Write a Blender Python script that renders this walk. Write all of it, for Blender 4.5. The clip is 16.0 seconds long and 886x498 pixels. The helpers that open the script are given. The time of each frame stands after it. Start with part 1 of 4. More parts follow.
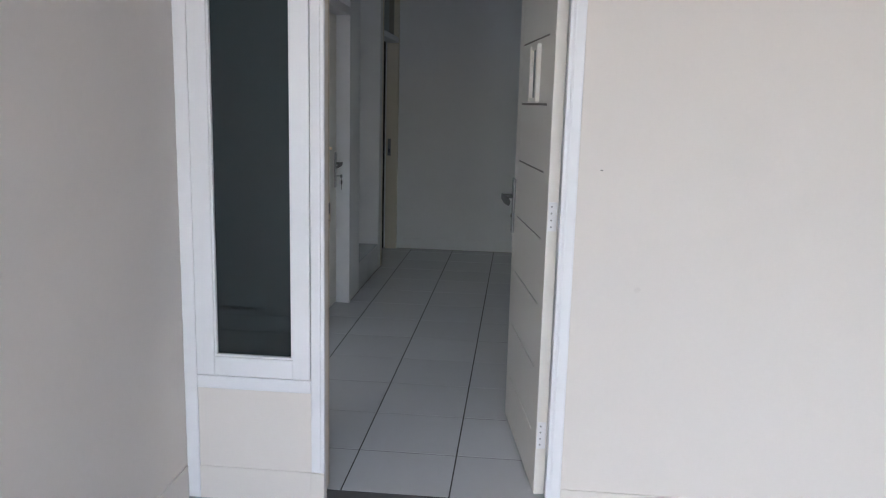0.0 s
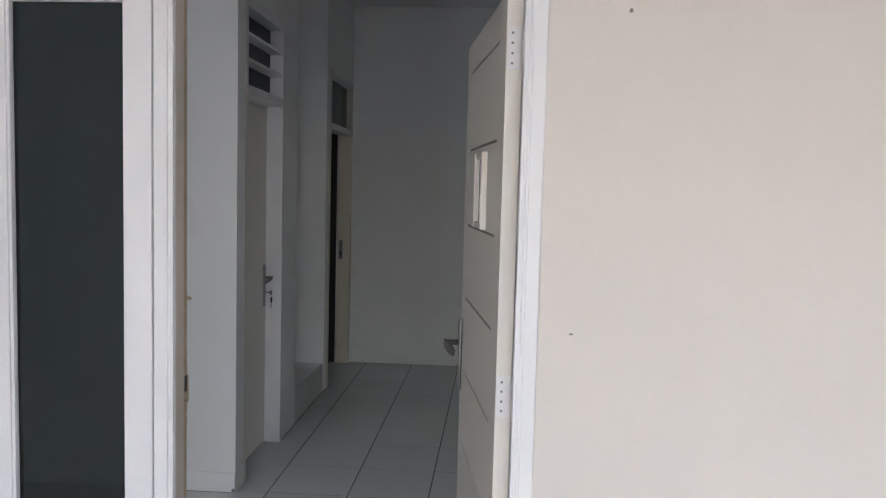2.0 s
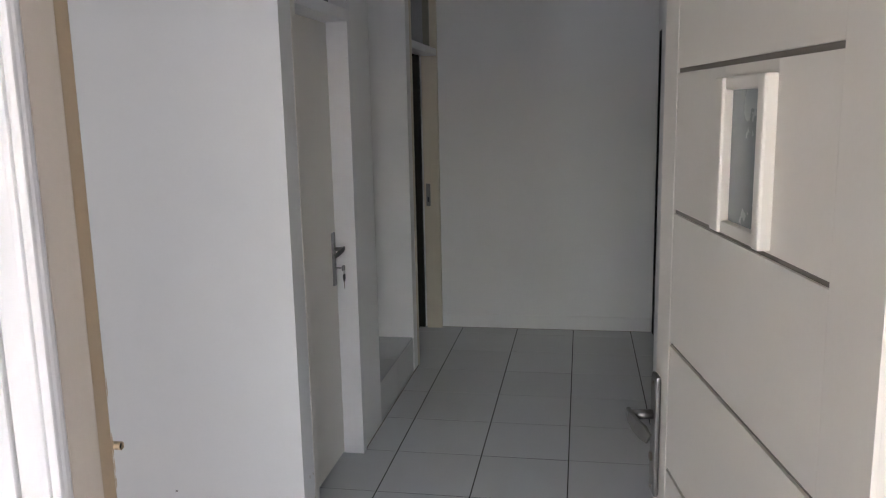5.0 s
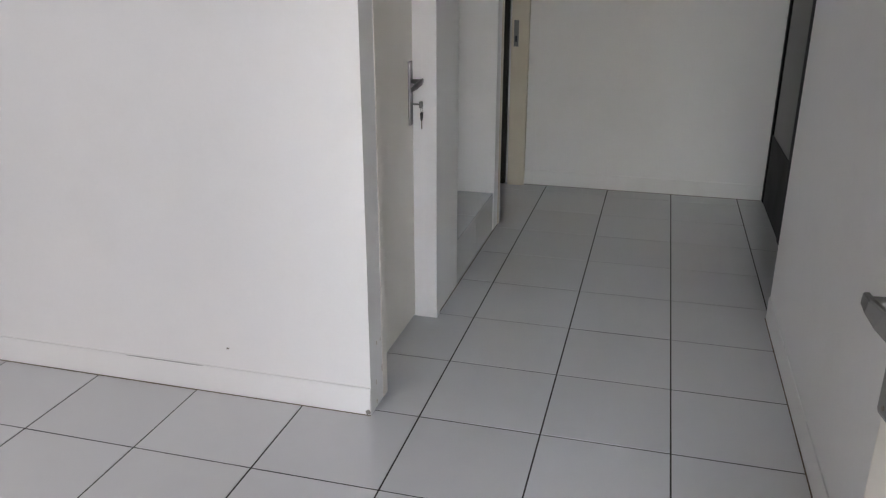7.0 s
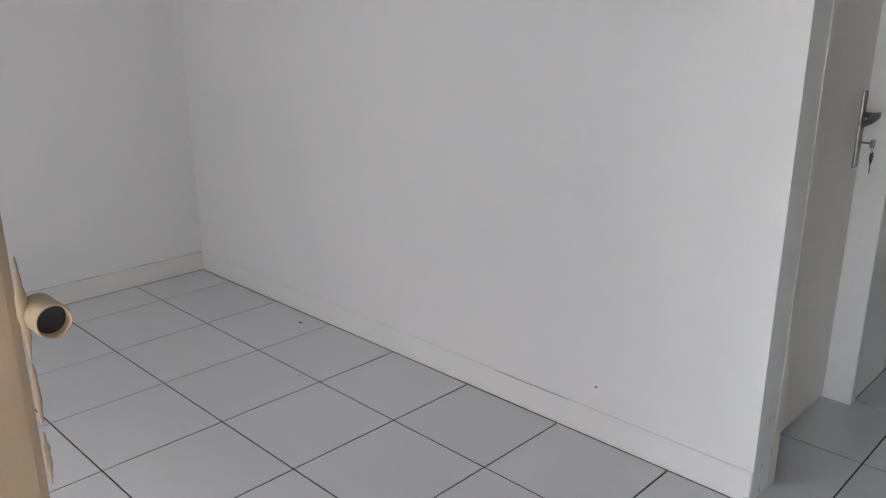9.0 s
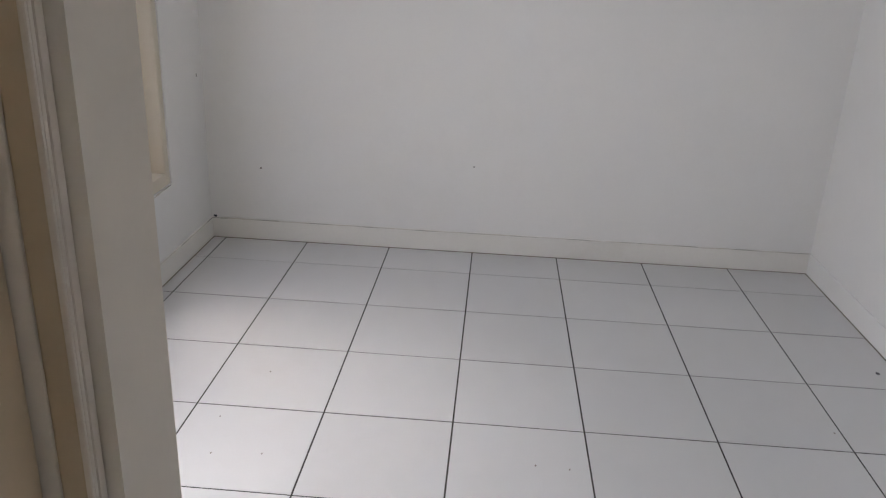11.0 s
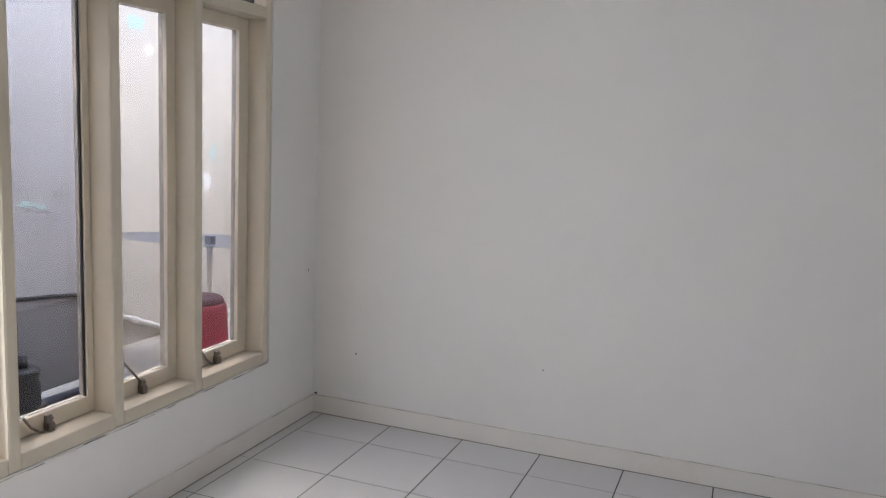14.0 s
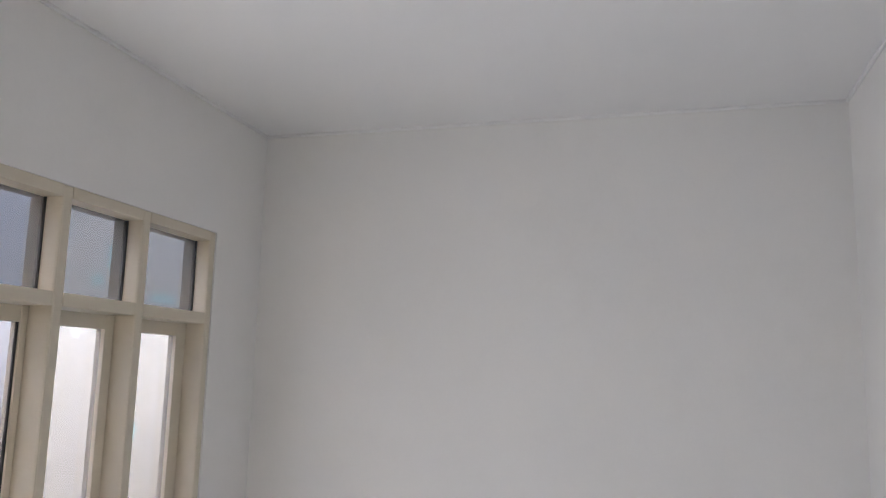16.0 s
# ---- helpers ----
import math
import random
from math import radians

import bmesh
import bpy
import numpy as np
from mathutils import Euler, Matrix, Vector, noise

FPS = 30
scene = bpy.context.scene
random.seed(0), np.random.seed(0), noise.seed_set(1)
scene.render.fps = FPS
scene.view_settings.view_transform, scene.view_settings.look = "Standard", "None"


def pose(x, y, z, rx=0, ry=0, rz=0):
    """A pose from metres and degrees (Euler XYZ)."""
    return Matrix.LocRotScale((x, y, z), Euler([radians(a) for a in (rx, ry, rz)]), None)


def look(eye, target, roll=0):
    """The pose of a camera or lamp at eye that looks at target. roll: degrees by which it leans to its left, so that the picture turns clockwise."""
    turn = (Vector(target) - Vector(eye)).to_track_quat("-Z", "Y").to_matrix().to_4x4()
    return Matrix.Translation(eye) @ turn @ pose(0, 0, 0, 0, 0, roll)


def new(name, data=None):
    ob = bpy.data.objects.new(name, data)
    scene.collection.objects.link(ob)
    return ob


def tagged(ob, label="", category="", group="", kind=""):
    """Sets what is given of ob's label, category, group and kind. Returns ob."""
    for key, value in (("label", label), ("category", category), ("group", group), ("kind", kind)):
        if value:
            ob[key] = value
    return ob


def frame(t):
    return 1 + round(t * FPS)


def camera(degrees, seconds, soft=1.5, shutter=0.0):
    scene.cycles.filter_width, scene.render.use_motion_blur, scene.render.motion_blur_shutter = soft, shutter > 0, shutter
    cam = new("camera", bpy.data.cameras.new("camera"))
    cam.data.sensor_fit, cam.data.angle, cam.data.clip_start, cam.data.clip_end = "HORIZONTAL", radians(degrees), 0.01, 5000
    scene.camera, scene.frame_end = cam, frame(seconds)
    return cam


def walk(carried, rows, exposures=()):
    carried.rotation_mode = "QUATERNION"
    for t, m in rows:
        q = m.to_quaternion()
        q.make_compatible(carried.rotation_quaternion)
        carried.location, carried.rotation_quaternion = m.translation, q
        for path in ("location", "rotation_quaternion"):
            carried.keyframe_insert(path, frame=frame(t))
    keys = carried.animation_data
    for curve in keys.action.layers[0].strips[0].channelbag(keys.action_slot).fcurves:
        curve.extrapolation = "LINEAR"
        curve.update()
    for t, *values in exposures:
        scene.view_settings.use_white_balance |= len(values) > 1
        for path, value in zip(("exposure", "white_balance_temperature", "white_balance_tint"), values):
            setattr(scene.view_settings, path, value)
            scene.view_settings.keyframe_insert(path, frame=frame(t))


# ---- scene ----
cam = camera(58.4, 16.0, soft=1.2)
PATH = [
    (0, (0.598, -4.61, 1.41), (0.419, -2.652, 1.047), 1.5),
    (0.5, (0.596, -4.291, 1.469), (0.461, -2.314, 1.195), 1.2),
    (1, (0.626, -4.061, 1.55), (0.526, -2.065, 1.467), 0.9),
    (1.5, (0.683, -3.938, 1.589), (0.573, -1.941, 1.58), 1.0),
    (2, (0.696, -3.773, 1.53), (0.562, -1.783, 1.376), 1.5),
    (2.5, (0.644, -3.55, 1.43), (0.467, -1.584, 1.104), 0.2),
    (3, (0.582, -3.303, 1.426), (0.355, -1.362, 0.999), -0.5),
    (3.5, (0.554, -3.07, 1.466), (0.281, -1.142, 1.01), 0.1),
    (4, (0.505, -2.897, 1.619), (0.216, -0.95, 1.27), -0.1),
    (6.5, (0.321, -2.269, 1.495), (-0.132, -0.377, 1.027), -0.8),
    (7, (0.264, -2.166, 1.414), (-0.225, -0.352, 0.728), 0.1),
    (7.5, (0.279, -2.152, 1.292), (-0.308, -0.457, 0.408), 0.9),
    (8, (0.274, -2.117, 1.323), (-0.567, -0.529, 0.446), -0.9),
    (8.5, (0.254, -2.051, 1.327), (-0.837, -0.528, 0.625), -1.3),
    (9, (0.153, -1.956, 1.32), (-1.182, -0.591, 0.726), -0.2),
    (9.5, (0.112, -1.845, 1.324), (-1.56, -0.91, 0.751), -0.1),
    (10, (0.116, -1.739, 1.341), (-1.726, -1.249, 0.736), 0.8),
    (12.5, (0.026, -1.171, 1.366), (-1.778, -1.716, 0.696), 2.5),
    (13, (0.076, -1.026, 1.41), (-1.748, -1.652, 0.881), 2.7),
    (13.5, (0.117, -0.861, 1.478), (-1.714, -1.554, 1.072), 3.2),
    (14, (0.147, -0.78, 1.516), (-1.704, -1.483, 1.229), 2.6),
    (14.5, (0.185, -0.781, 1.549), (-1.706, -1.424, 1.445), 1.0),
    (15, (0.172, -0.83, 1.69), (-1.745, -1.396, 1.742), 1.7),
    (15.5, (0.2, -0.853, 1.753), (-1.711, -1.405, 1.959), 0.4),
    (16, (0.233, -0.824, 1.793), (-1.668, -1.363, 2.104), 1.4),
]
EXPOSURES = [
    (0.0, 3.14, 5900, 9), (1.5, 3.34, 6150, 10), (2.5, 3.14, 6200, 11), (3.0, 3.18, 6300, 12), (4.0, 3.58, 6400, 13), (6.5, 4.28, 6400, 12), (7.0, 4.4, 6450, 13), (7.5, 4.42, 6450, 13), (8.5, 4.08, 6400, 11),
    (10.0, 4.2, 6350, 11), (12.5, 4.22, 6450, 13), (14.0, 4.22, 6400, 12), (16.0, 4.3, 6350, 12),
]
walk(cam, [(t, look(eye, goal, roll)) for t, eye, goal, roll in PATH], EXPOSURES)

# ---- world and sun: bright overcast day ----
world = bpy.data.worlds.new("overcast_sky")
scene.world = world
world.use_nodes = True
wn = world.node_tree
sky = wn.nodes.new("ShaderNodeTexSky")
sky.sky_type = 'NISHITA'
sky.sun_disc = False
sky.sun_elevation = radians(55)
sky.sun_rotation = radians(200)
sky.dust_density = 4.0
wn.links.new(sky.outputs[0], wn.nodes["Background"].inputs[0])
wn.nodes["Background"].inputs[1].default_value = 0.15
sun_data = bpy.data.lights.new("sun", 'SUN')
sun_data.energy = 1.2
sun_data.angle = radians(40)
sun_data.color = (1.0, 0.96, 0.9)
sun = new("sun", sun_data)
sun.matrix_world = pose(0, 0, 8, 35, 0, 200)

# area lamp added in the unseen easternmost window, fills the room like daylight
fill_light = bpy.data.lights.new("window_fill", 'AREA')
fill_light.shape = 'RECTANGLE'
fill_light.size, fill_light.size_y = 0.25, 1.52
fill_light.energy = 1.0
fill_light.color = (0.93, 0.96, 1.0)
new("window_fill", fill_light).matrix_world = look((-1.335, -2.90, 1.22), (-1.335, 0.0, 1.22))

# ---- materials ----


def material(name, colour, rough=0.6, metal=0.0, vary=0.06, scale=3.0, grain=60.0, bump=0.05, stain=None, stain_amount=0.0, gloss=0.5, rough_vary=0.16):
    """Painted or bare surface with variation at a large and a fine scale and a fine relief."""
    m = bpy.data.materials.new(name)
    m.use_nodes = True
    nt = m.node_tree
    n, l = nt.nodes, nt.links
    p = n["Principled BSDF"]
    p.inputs["Metallic"].default_value = metal
    p.inputs["Specular IOR Level"].default_value = gloss
    co = n.new("ShaderNodeTexCoord")
    big = n.new("ShaderNodeTexNoise")
    big.inputs["Scale"].default_value = scale
    big.inputs["Detail"].default_value = 6
    big.inputs["Roughness"].default_value = 0.6
    fine = n.new("ShaderNodeTexNoise")
    fine.inputs["Scale"].default_value = grain
    fine.inputs["Detail"].default_value = 4
    geo = n.new("ShaderNodeNewGeometry")
    l.new(geo.outputs["Position"], big.inputs["Vector"])
    l.new(geo.outputs["Position"], fine.inputs["Vector"])
    mul = n.new("ShaderNodeMath")
    mul.operation = 'MULTIPLY_ADD'
    mul.inputs[1].default_value = 2 * vary
    mul.inputs[2].default_value = 1 - vary
    l.new(big.outputs[0], mul.inputs[0])
    mul2 = n.new("ShaderNodeMath")
    mul2.operation = 'MULTIPLY_ADD'
    mul2.inputs[1].default_value = vary
    mul2.inputs[2].default_value = 1 - vary / 2
    l.new(fine.outputs[0], mul2.inputs[0])
    both = n.new("ShaderNodeMath")
    both.operation = 'MULTIPLY'
    l.new(mul.outputs[0], both.inputs[0])
    l.new(mul2.outputs[0], both.inputs[1])
    shade = n.new("ShaderNodeVectorMath")
    shade.operation = 'SCALE'
    shade.inputs[0].default_value = colour
    l.new(both.outputs[0], shade.inputs["Scale"])
    out = shade.outputs[0]
    if stain:
        patch = n.new("ShaderNodeTexNoise")
        patch.inputs["Scale"].default_value = scale * 0.9
        patch.inputs["Detail"].default_value = 9
        patch.inputs["Roughness"].default_value = 0.7
        off = n.new("ShaderNodeVectorMath")
        off.inputs[1].default_value = (7.3, 2.1, 4.4)
        l.new(geo.outputs["Position"], off.inputs[0])
        l.new(off.outputs[0], patch.inputs["Vector"])
        ramp = n.new("ShaderNodeValToRGB")
        ramp.color_ramp.elements[0].position = 0.52
        ramp.color_ramp.elements[1].position = 0.75
        ramp.color_ramp.elements[0].color = (0, 0, 0, 1)
        ramp.color_ramp.elements[1].color = (stain_amount, stain_amount, stain_amount, 1)
        l.new(patch.outputs[0], ramp.inputs[0])
        mix = n.new("ShaderNodeMix")
        mix.data_type = 'RGBA'
        l.new(ramp.outputs[0], mix.inputs[0])
        l.new(out, mix.inputs[6])
        mix.inputs[7].default_value = (*stain, 1)
        out = mix.outputs[2]
    l.new(out, p.inputs["Base Color"])
    rg = n.new("ShaderNodeMath")
    rg.operation = 'MULTIPLY_ADD'
    rg.inputs[1].default_value = rough_vary
    rg.inputs[2].default_value = max(0.02, rough - rough_vary / 2)
    l.new(big.outputs[0], rg.inputs[0])
    l.new(rg.outputs[0], p.inputs["Roughness"])
    if bump:
        add = n.new("ShaderNodeMath")
        add.operation = 'MULTIPLY_ADD'
        add.inputs[1].default_value = 0.25
        l.new(fine.outputs[0], add.inputs[0])
        l.new(big.outputs[0], add.inputs[2])
        b = n.new("ShaderNodeBump")
        b.inputs["Strength"].default_value = bump
        b.inputs["Distance"].default_value = 0.02
        l.new(add.outputs[0], b.inputs["Height"])
        l.new(b.outputs[0], p.inputs["Normal"])
    return m


def glass(name, tint, mirror=0.035):
    """A thin pane: clear or tinted, with a mirror gloss that grows towards grazing views."""
    m = bpy.data.materials.new(name)
    m.use_nodes = True
    nt = m.node_tree
    n, l = nt.nodes, nt.links
    n.remove(n["Principled BSDF"])
    tr = n.new("ShaderNodeBsdfTransparent")
    tr.inputs[0].default_value = (*tint, 1)
    gl = n.new("ShaderNodeBsdfGlossy")
    gl.inputs["Roughness"].default_value = 0.015
    lw = n.new("ShaderNodeLayerWeight")
    lw.inputs[0].default_value = 0.5
    pw = n.new("ShaderNodeMath")
    pw.operation = 'POWER'
    pw.inputs[1].default_value = 4.0
    l.new(lw.outputs["Facing"], pw.inputs[0])
    fr = n.new("ShaderNodeMath")
    fr.operation = 'MULTIPLY_ADD'
    fr.inputs[1].default_value = 0.8
    fr.inputs[2].default_value = mirror
    l.new(pw.outputs[0], fr.inputs[0])
    mix = n.new("ShaderNodeMixShader")
    l.new(fr.outputs[0], mix.inputs[0])
    l.new(tr.outputs[0], mix.inputs[1])
    l.new(gl.outputs[0], mix.inputs[2])
    l.new(mix.outputs[0], n["Material Output"].inputs[0])
    return m


def tile_material(name, colour, rough):
    """Glazed ceramic: each tile a touch different, faint dirt on the glaze."""
    m = material(name, colour, rough, vary=0.02, scale=2.0, grain=120, bump=0.008, stain=(0.42, 0.40, 0.36), stain_amount=0.10, rough_vary=0.04, gloss=0.9)
    nt = m.node_tree
    n, l = nt.nodes, nt.links
    p = n["Principled BSDF"]
    info = n.new("ShaderNodeObjectInfo")
    k = n.new("ShaderNodeMath")
    k.operation = 'MULTIPLY_ADD'
    k.inputs[1].default_value = 0.06
    k.inputs[2].default_value = 0.96
    l.new(info.outputs["Random"], k.inputs[0])
    src = p.inputs["Base Color"].links[0].from_socket
    sc = n.new("ShaderNodeVectorMath")
    sc.operation = 'SCALE'
    l.new(src, sc.inputs[0])
    l.new(k.outputs[0], sc.inputs["Scale"])
    l.new(sc.outputs[0], p.inputs["Base Color"])
    return m


WALL_IN = material("white_wall_paint", (0.87, 0.857, 0.838), 0.75, vary=0.025, scale=1.3, grain=90, bump=0.04, stain=(0.66, 0.64, 0.6), stain_amount=0.16)
WALL_OUT = material("cream_wall_paint", (0.75, 0.685, 0.62), 0.8, vary=0.03, scale=1.6, grain=70, bump=0.05, stain=(0.6, 0.56, 0.5), stain_amount=0.18)
CEIL = material("white_ceiling_paint", (0.865, 0.86, 0.855), 0.85, vary=0.02, scale=1.2, grain=80, bump=0.03)
WHITE = material("white_gloss_paint", (0.82, 0.805, 0.80), 0.38, vary=0.03, scale=6, grain=120, bump=0.05, stain=(0.6, 0.53, 0.45), stain_amount=0.10)
CREAM = material("cream_gloss_paint", (0.70, 0.63, 0.51), 0.36, vary=0.04, scale=6, grain=120, bump=0.05, stain=(0.5, 0.42, 0.3), stain_amount=0.14)
TAN = material("tan_gloss_paint", (0.57, 0.44, 0.29), 0.4, vary=0.05, scale=6, grain=120, bump=0.06, stain=(0.4, 0.3, 0.2), stain_amount=0.2)
LEAF = material("ivory_door_paint", (0.79, 0.75, 0.68), 0.38, vary=0.03, scale=5, grain=120, bump=0.04)
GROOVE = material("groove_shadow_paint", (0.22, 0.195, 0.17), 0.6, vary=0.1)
TILE = tile_material("white_floor_tile", (0.68, 0.68, 0.685), 0.08)
STEP_TILE = tile_material("grey_step_tile", (0.60, 0.59, 0.57), 0.3)
GROUT = material("dark_grout", (0.04, 0.037, 0.035), 0.9, vary=0.25, scale=5, grain=200, bump=0.2)
EDGE_DIRT = material("brown_joint_dirt", (0.16, 0.125, 0.09), 0.9, vary=0.4, scale=9, grain=120, bump=0.2)
STEEL = material("brushed_steel", (0.23, 0.225, 0.22), 0.32, metal=1.0, vary=0.08, scale=20, grain=300, bump=0.02)
DARK_STEEL = material("tarnished_steel", (0.22, 0.19, 0.16), 0.45, metal=0.8, vary=0.2, scale=30, grain=300)
BLACK = material("black_plate", (0.015, 0.017, 0.03), 0.4, vary=0.1, scale=12)
SIGN_WHITE = material("white_letter_paint", (0.85, 0.85, 0.85), 0.5, vary=0.03, scale=20)
CONCRETE = material("grey_concrete", (0.45, 0.445, 0.435), 0.9, vary=0.15, scale=3, grain=80, bump=0.25, stain=(0.15, 0.15, 0.14), stain_amount=0.6)
YARD_GREY = material("grey_yard_render", (0.37, 0.375, 0.40), 0.9, vary=0.08, scale=2.4, grain=60, bump=0.2, stain=(0.33, 0.34, 0.35), stain_amount=0.4)
YARD_CREAM = material("cream_yard_render", (0.50, 0.47, 0.43), 0.9, vary=0.06, scale=2.2, grain=60, bump=0.2, stain=(0.6, 0.55, 0.48), stain_amount=0.35)
DARK_RENDER = material("dark_render", (0.18, 0.185, 0.195), 0.9, vary=0.15, scale=3, grain=60, bump=0.2)
TEAL = material("old_teal_paint", (0.42, 0.60, 0.60), 0.8, vary=0.1, scale=10)
BLUE_PIPE = material("blue_grey_pipe", (0.055, 0.06, 0.09), 0.4, vary=0.06, scale=10)
GREY_MARK = material("grey_smudge", (0.24, 0.22, 0.20), 0.9, vary=0.2, scale=20)
STAIN = material("faint_brown_stain", (0.64, 0.585, 0.52), 0.9, vary=0.15, scale=20)
WALL_END = material("beige_wall_paint", (0.73, 0.655, 0.56), 0.7, vary=0.03, scale=2, grain=80, bump=0.05, stain=(0.55, 0.47, 0.38), stain_amount=0.15)
PLINTH = material("aged_plinth_paint", (0.84, 0.815, 0.775), 0.6, vary=0.05, scale=2.5, grain=80, bump=0.05, stain=(0.60, 0.53, 0.44), stain_amount=0.3)
FAINT = material("faint_wall_stain", (0.705, 0.64, 0.575), 0.85, vary=0.1, scale=20)
BEIGE = material("beige_gloss_paint", (0.74, 0.655, 0.56), 0.4, vary=0.04, scale=6, grain=120, bump=0.05, stain=(0.5, 0.4, 0.3), stain_amount=0.14)
DARK_WOOD = material("dark_wood", (0.006, 0.0045, 0.004), 0.5, vary=0.2, scale=4, grain=60, gloss=0.06)
ROOM_SHADE = material("unlit_room_shade", (0.028, 0.024, 0.017), 0.5, vary=0.2, scale=5, grain=80, gloss=0.3)
# half-dark tint, added to hold down the bright yard behind the panes
DIMMED_PANE = glass("dimmed_glass", (0.50, 0.51, 0.525))
TINTED = glass("grey_tinted_glass", (0.20, 0.255, 0.27), 0.075)
TOP_GLASS = glass("grey_top_glass", (0.27, 0.28, 0.295))
BLACK_GLASS = material("black_glass", (0.008, 0.007, 0.007), 0.12, vary=0.05, scale=3, bump=0.0, gloss=0.06)
FROSTED = material("frosted_grey_glass", (0.30, 0.33, 0.33), 0.25, vary=0.08, scale=8, bump=0.02)
ROOFING = material("corrugated_steel_sheet", (0.24, 0.245, 0.25), 0.55, metal=0.3, vary=0.12, scale=2, grain=40)
RED = material("red_plastic", (0.22, 0.006, 0.023), 0.35, vary=0.06, scale=8)
SHADED_RED = material("shaded_red_plastic", (0.06, 0.015, 0.02), 0.7, vary=0.2, scale=12)
DISH = material("grey_dish_mesh", (0.27, 0.28, 0.33), 0.5, metal=0.3, vary=0.08, scale=8)
# the dish is woven wire: a quarter of it is holes
dn, dl = DISH.node_tree.nodes, DISH.node_tree.links
holes = dn.new("ShaderNodeBsdfTransparent")
weave = dn.new("ShaderNodeMixShader")
weave.inputs[0].default_value = 0.25
dl.new(dn["Principled BSDF"].outputs[0], weave.inputs[1])
dl.new(holes.outputs[0], weave.inputs[2])
dl.new(weave.outputs[0], dn["Material Output"].inputs[0])
YARD_SLAB = material("worn_yard_cement", (0.31, 0.295, 0.275), 0.9, vary=0.15, scale=3, grain=80, bump=0.25, stain=(0.15, 0.145, 0.135), stain_amount=0.6)
YARD_FLOOR = material("pale_cement", (0.52, 0.48, 0.42), 0.9, vary=0.12, scale=4, grain=70, bump=0.25, stain=(0.34, 0.32, 0.29), stain_amount=0.7)
PVC = material("white_pvc", (0.72, 0.70, 0.66), 0.4, vary=0.06, scale=10)
RUBBER = material("black_rubber", (0.02, 0.02, 0.02), 0.55, vary=0.2, scale=15)
BARK = material("brown_bark", (0.10, 0.075, 0.05), 0.95, vary=0.3, scale=8, grain=60, bump=0.6)
FOLIAGE = material("green_leaf", (0.055, 0.10, 0.03), 0.6, vary=0.4, scale=3)
BOUNCE_GROUND = material("pale_bounce_ground", (0.42, 0.41, 0.40), 0.95, vary=0.2, scale=1, grain=150, bump=0.3)

# ---- mesh helpers ----


def prism(bm, x0, x1, y0, y1, z0, z1, bevel=0.0):
    """Adds a box to bm, with bevelled edges where asked."""
    r = bmesh.ops.create_cube(bm, size=1, matrix=Matrix.LocRotScale(((x0 + x1) / 2, (y0 + y1) / 2, (z0 + z1) / 2), None, (abs(x1 - x0), abs(y1 - y0), abs(z1 - z0))))
    if bevel:
        edges = list({e for v in r["verts"] for e in v.link_edges})
        bmesh.ops.bevel(bm, geom=edges, offset=bevel, segments=2, profile=0.6, affect='EDGES')
    return bm


def boxed(x0, x1, y0, y1, z0, z1, bevel=0.0):
    return prism(bmesh.new(), x0, x1, y0, y1, z0, z1, bevel)


def lathe(profile, steps=24, close=True):
    """A turned body from (radius, height) pairs."""
    bm = bmesh.new()
    rings = []
    for r, z in profile:
        rings.append([bm.verts.new((r * math.cos(2 * math.pi * k / steps), r * math.sin(2 * math.pi * k / steps), z)) for k in range(steps)])
    for a, b in zip(rings, rings[1:]):
        for k in range(steps):
            bm.faces.new((a[k], a[(k + 1) % steps], b[(k + 1) % steps], b[k]))
    if close:
        bm.faces.new(rings[-1])
        bm.faces.new(rings[0][::-1])
    return bm


def tube(points, radius, steps=10):
    """A round bar bent along points."""
    bm = bmesh.new()
    pts = [Vector(p) for p in points]
    rings = []
    for k, p in enumerate(pts):
        d = (pts[min(k + 1, len(pts) - 1)] - pts[max(k - 1, 0)]).normalized()
        q = d.to_track_quat('Z', 'Y')
        r = radius[k] if isinstance(radius, (list, tuple)) else radius
        rings.append([bm.verts.new(p + q @ Vector((r * math.cos(2 * math.pi * i / steps), r * math.sin(2 * math.pi * i / steps), 0))) for i in range(steps)])
    for a, b in zip(rings, rings[1:]):
        for i in range(steps):
            bm.faces.new((a[i], a[(i + 1) % steps], b[(i + 1) % steps], b[i]))
    bm.faces.new(rings[-1])
    bm.faces.new(rings[0][::-1])
    return bm


def flat_bar(points, width, height):
    """A flat bar with softened corners, bent along points and upright in section."""
    bm = bmesh.new()
    pts = [Vector(p) for p in points]
    rings = []
    for k, p in enumerate(pts):
        d = (pts[min(k + 1, len(pts) - 1)] - pts[max(k - 1, 0)]).normalized()
        side = d.cross(Vector((0, 0, 1))).normalized()
        up = side.cross(d)
        w = width[k] / 2 if isinstance(width, (list, tuple)) else width / 2
        h = height[k] / 2 if isinstance(height, (list, tuple)) else height / 2
        c = min(w, h) * 0.45
        rings.append([bm.verts.new(p + side * u + up * v) for u, v in ((w, h - c), (w - c, h), (c - w, h), (-w, h - c), (-w, c - h), (c - w, -h), (w - c, -h), (w, c - h))])
    for a, b in zip(rings, rings[1:]):
        for i in range(8):
            bm.faces.new((a[i], a[(i + 1) % 8], b[(i + 1) % 8], b[i]))
    bm.faces.new(rings[-1])
    bm.faces.new(rings[0][::-1])
    return bm


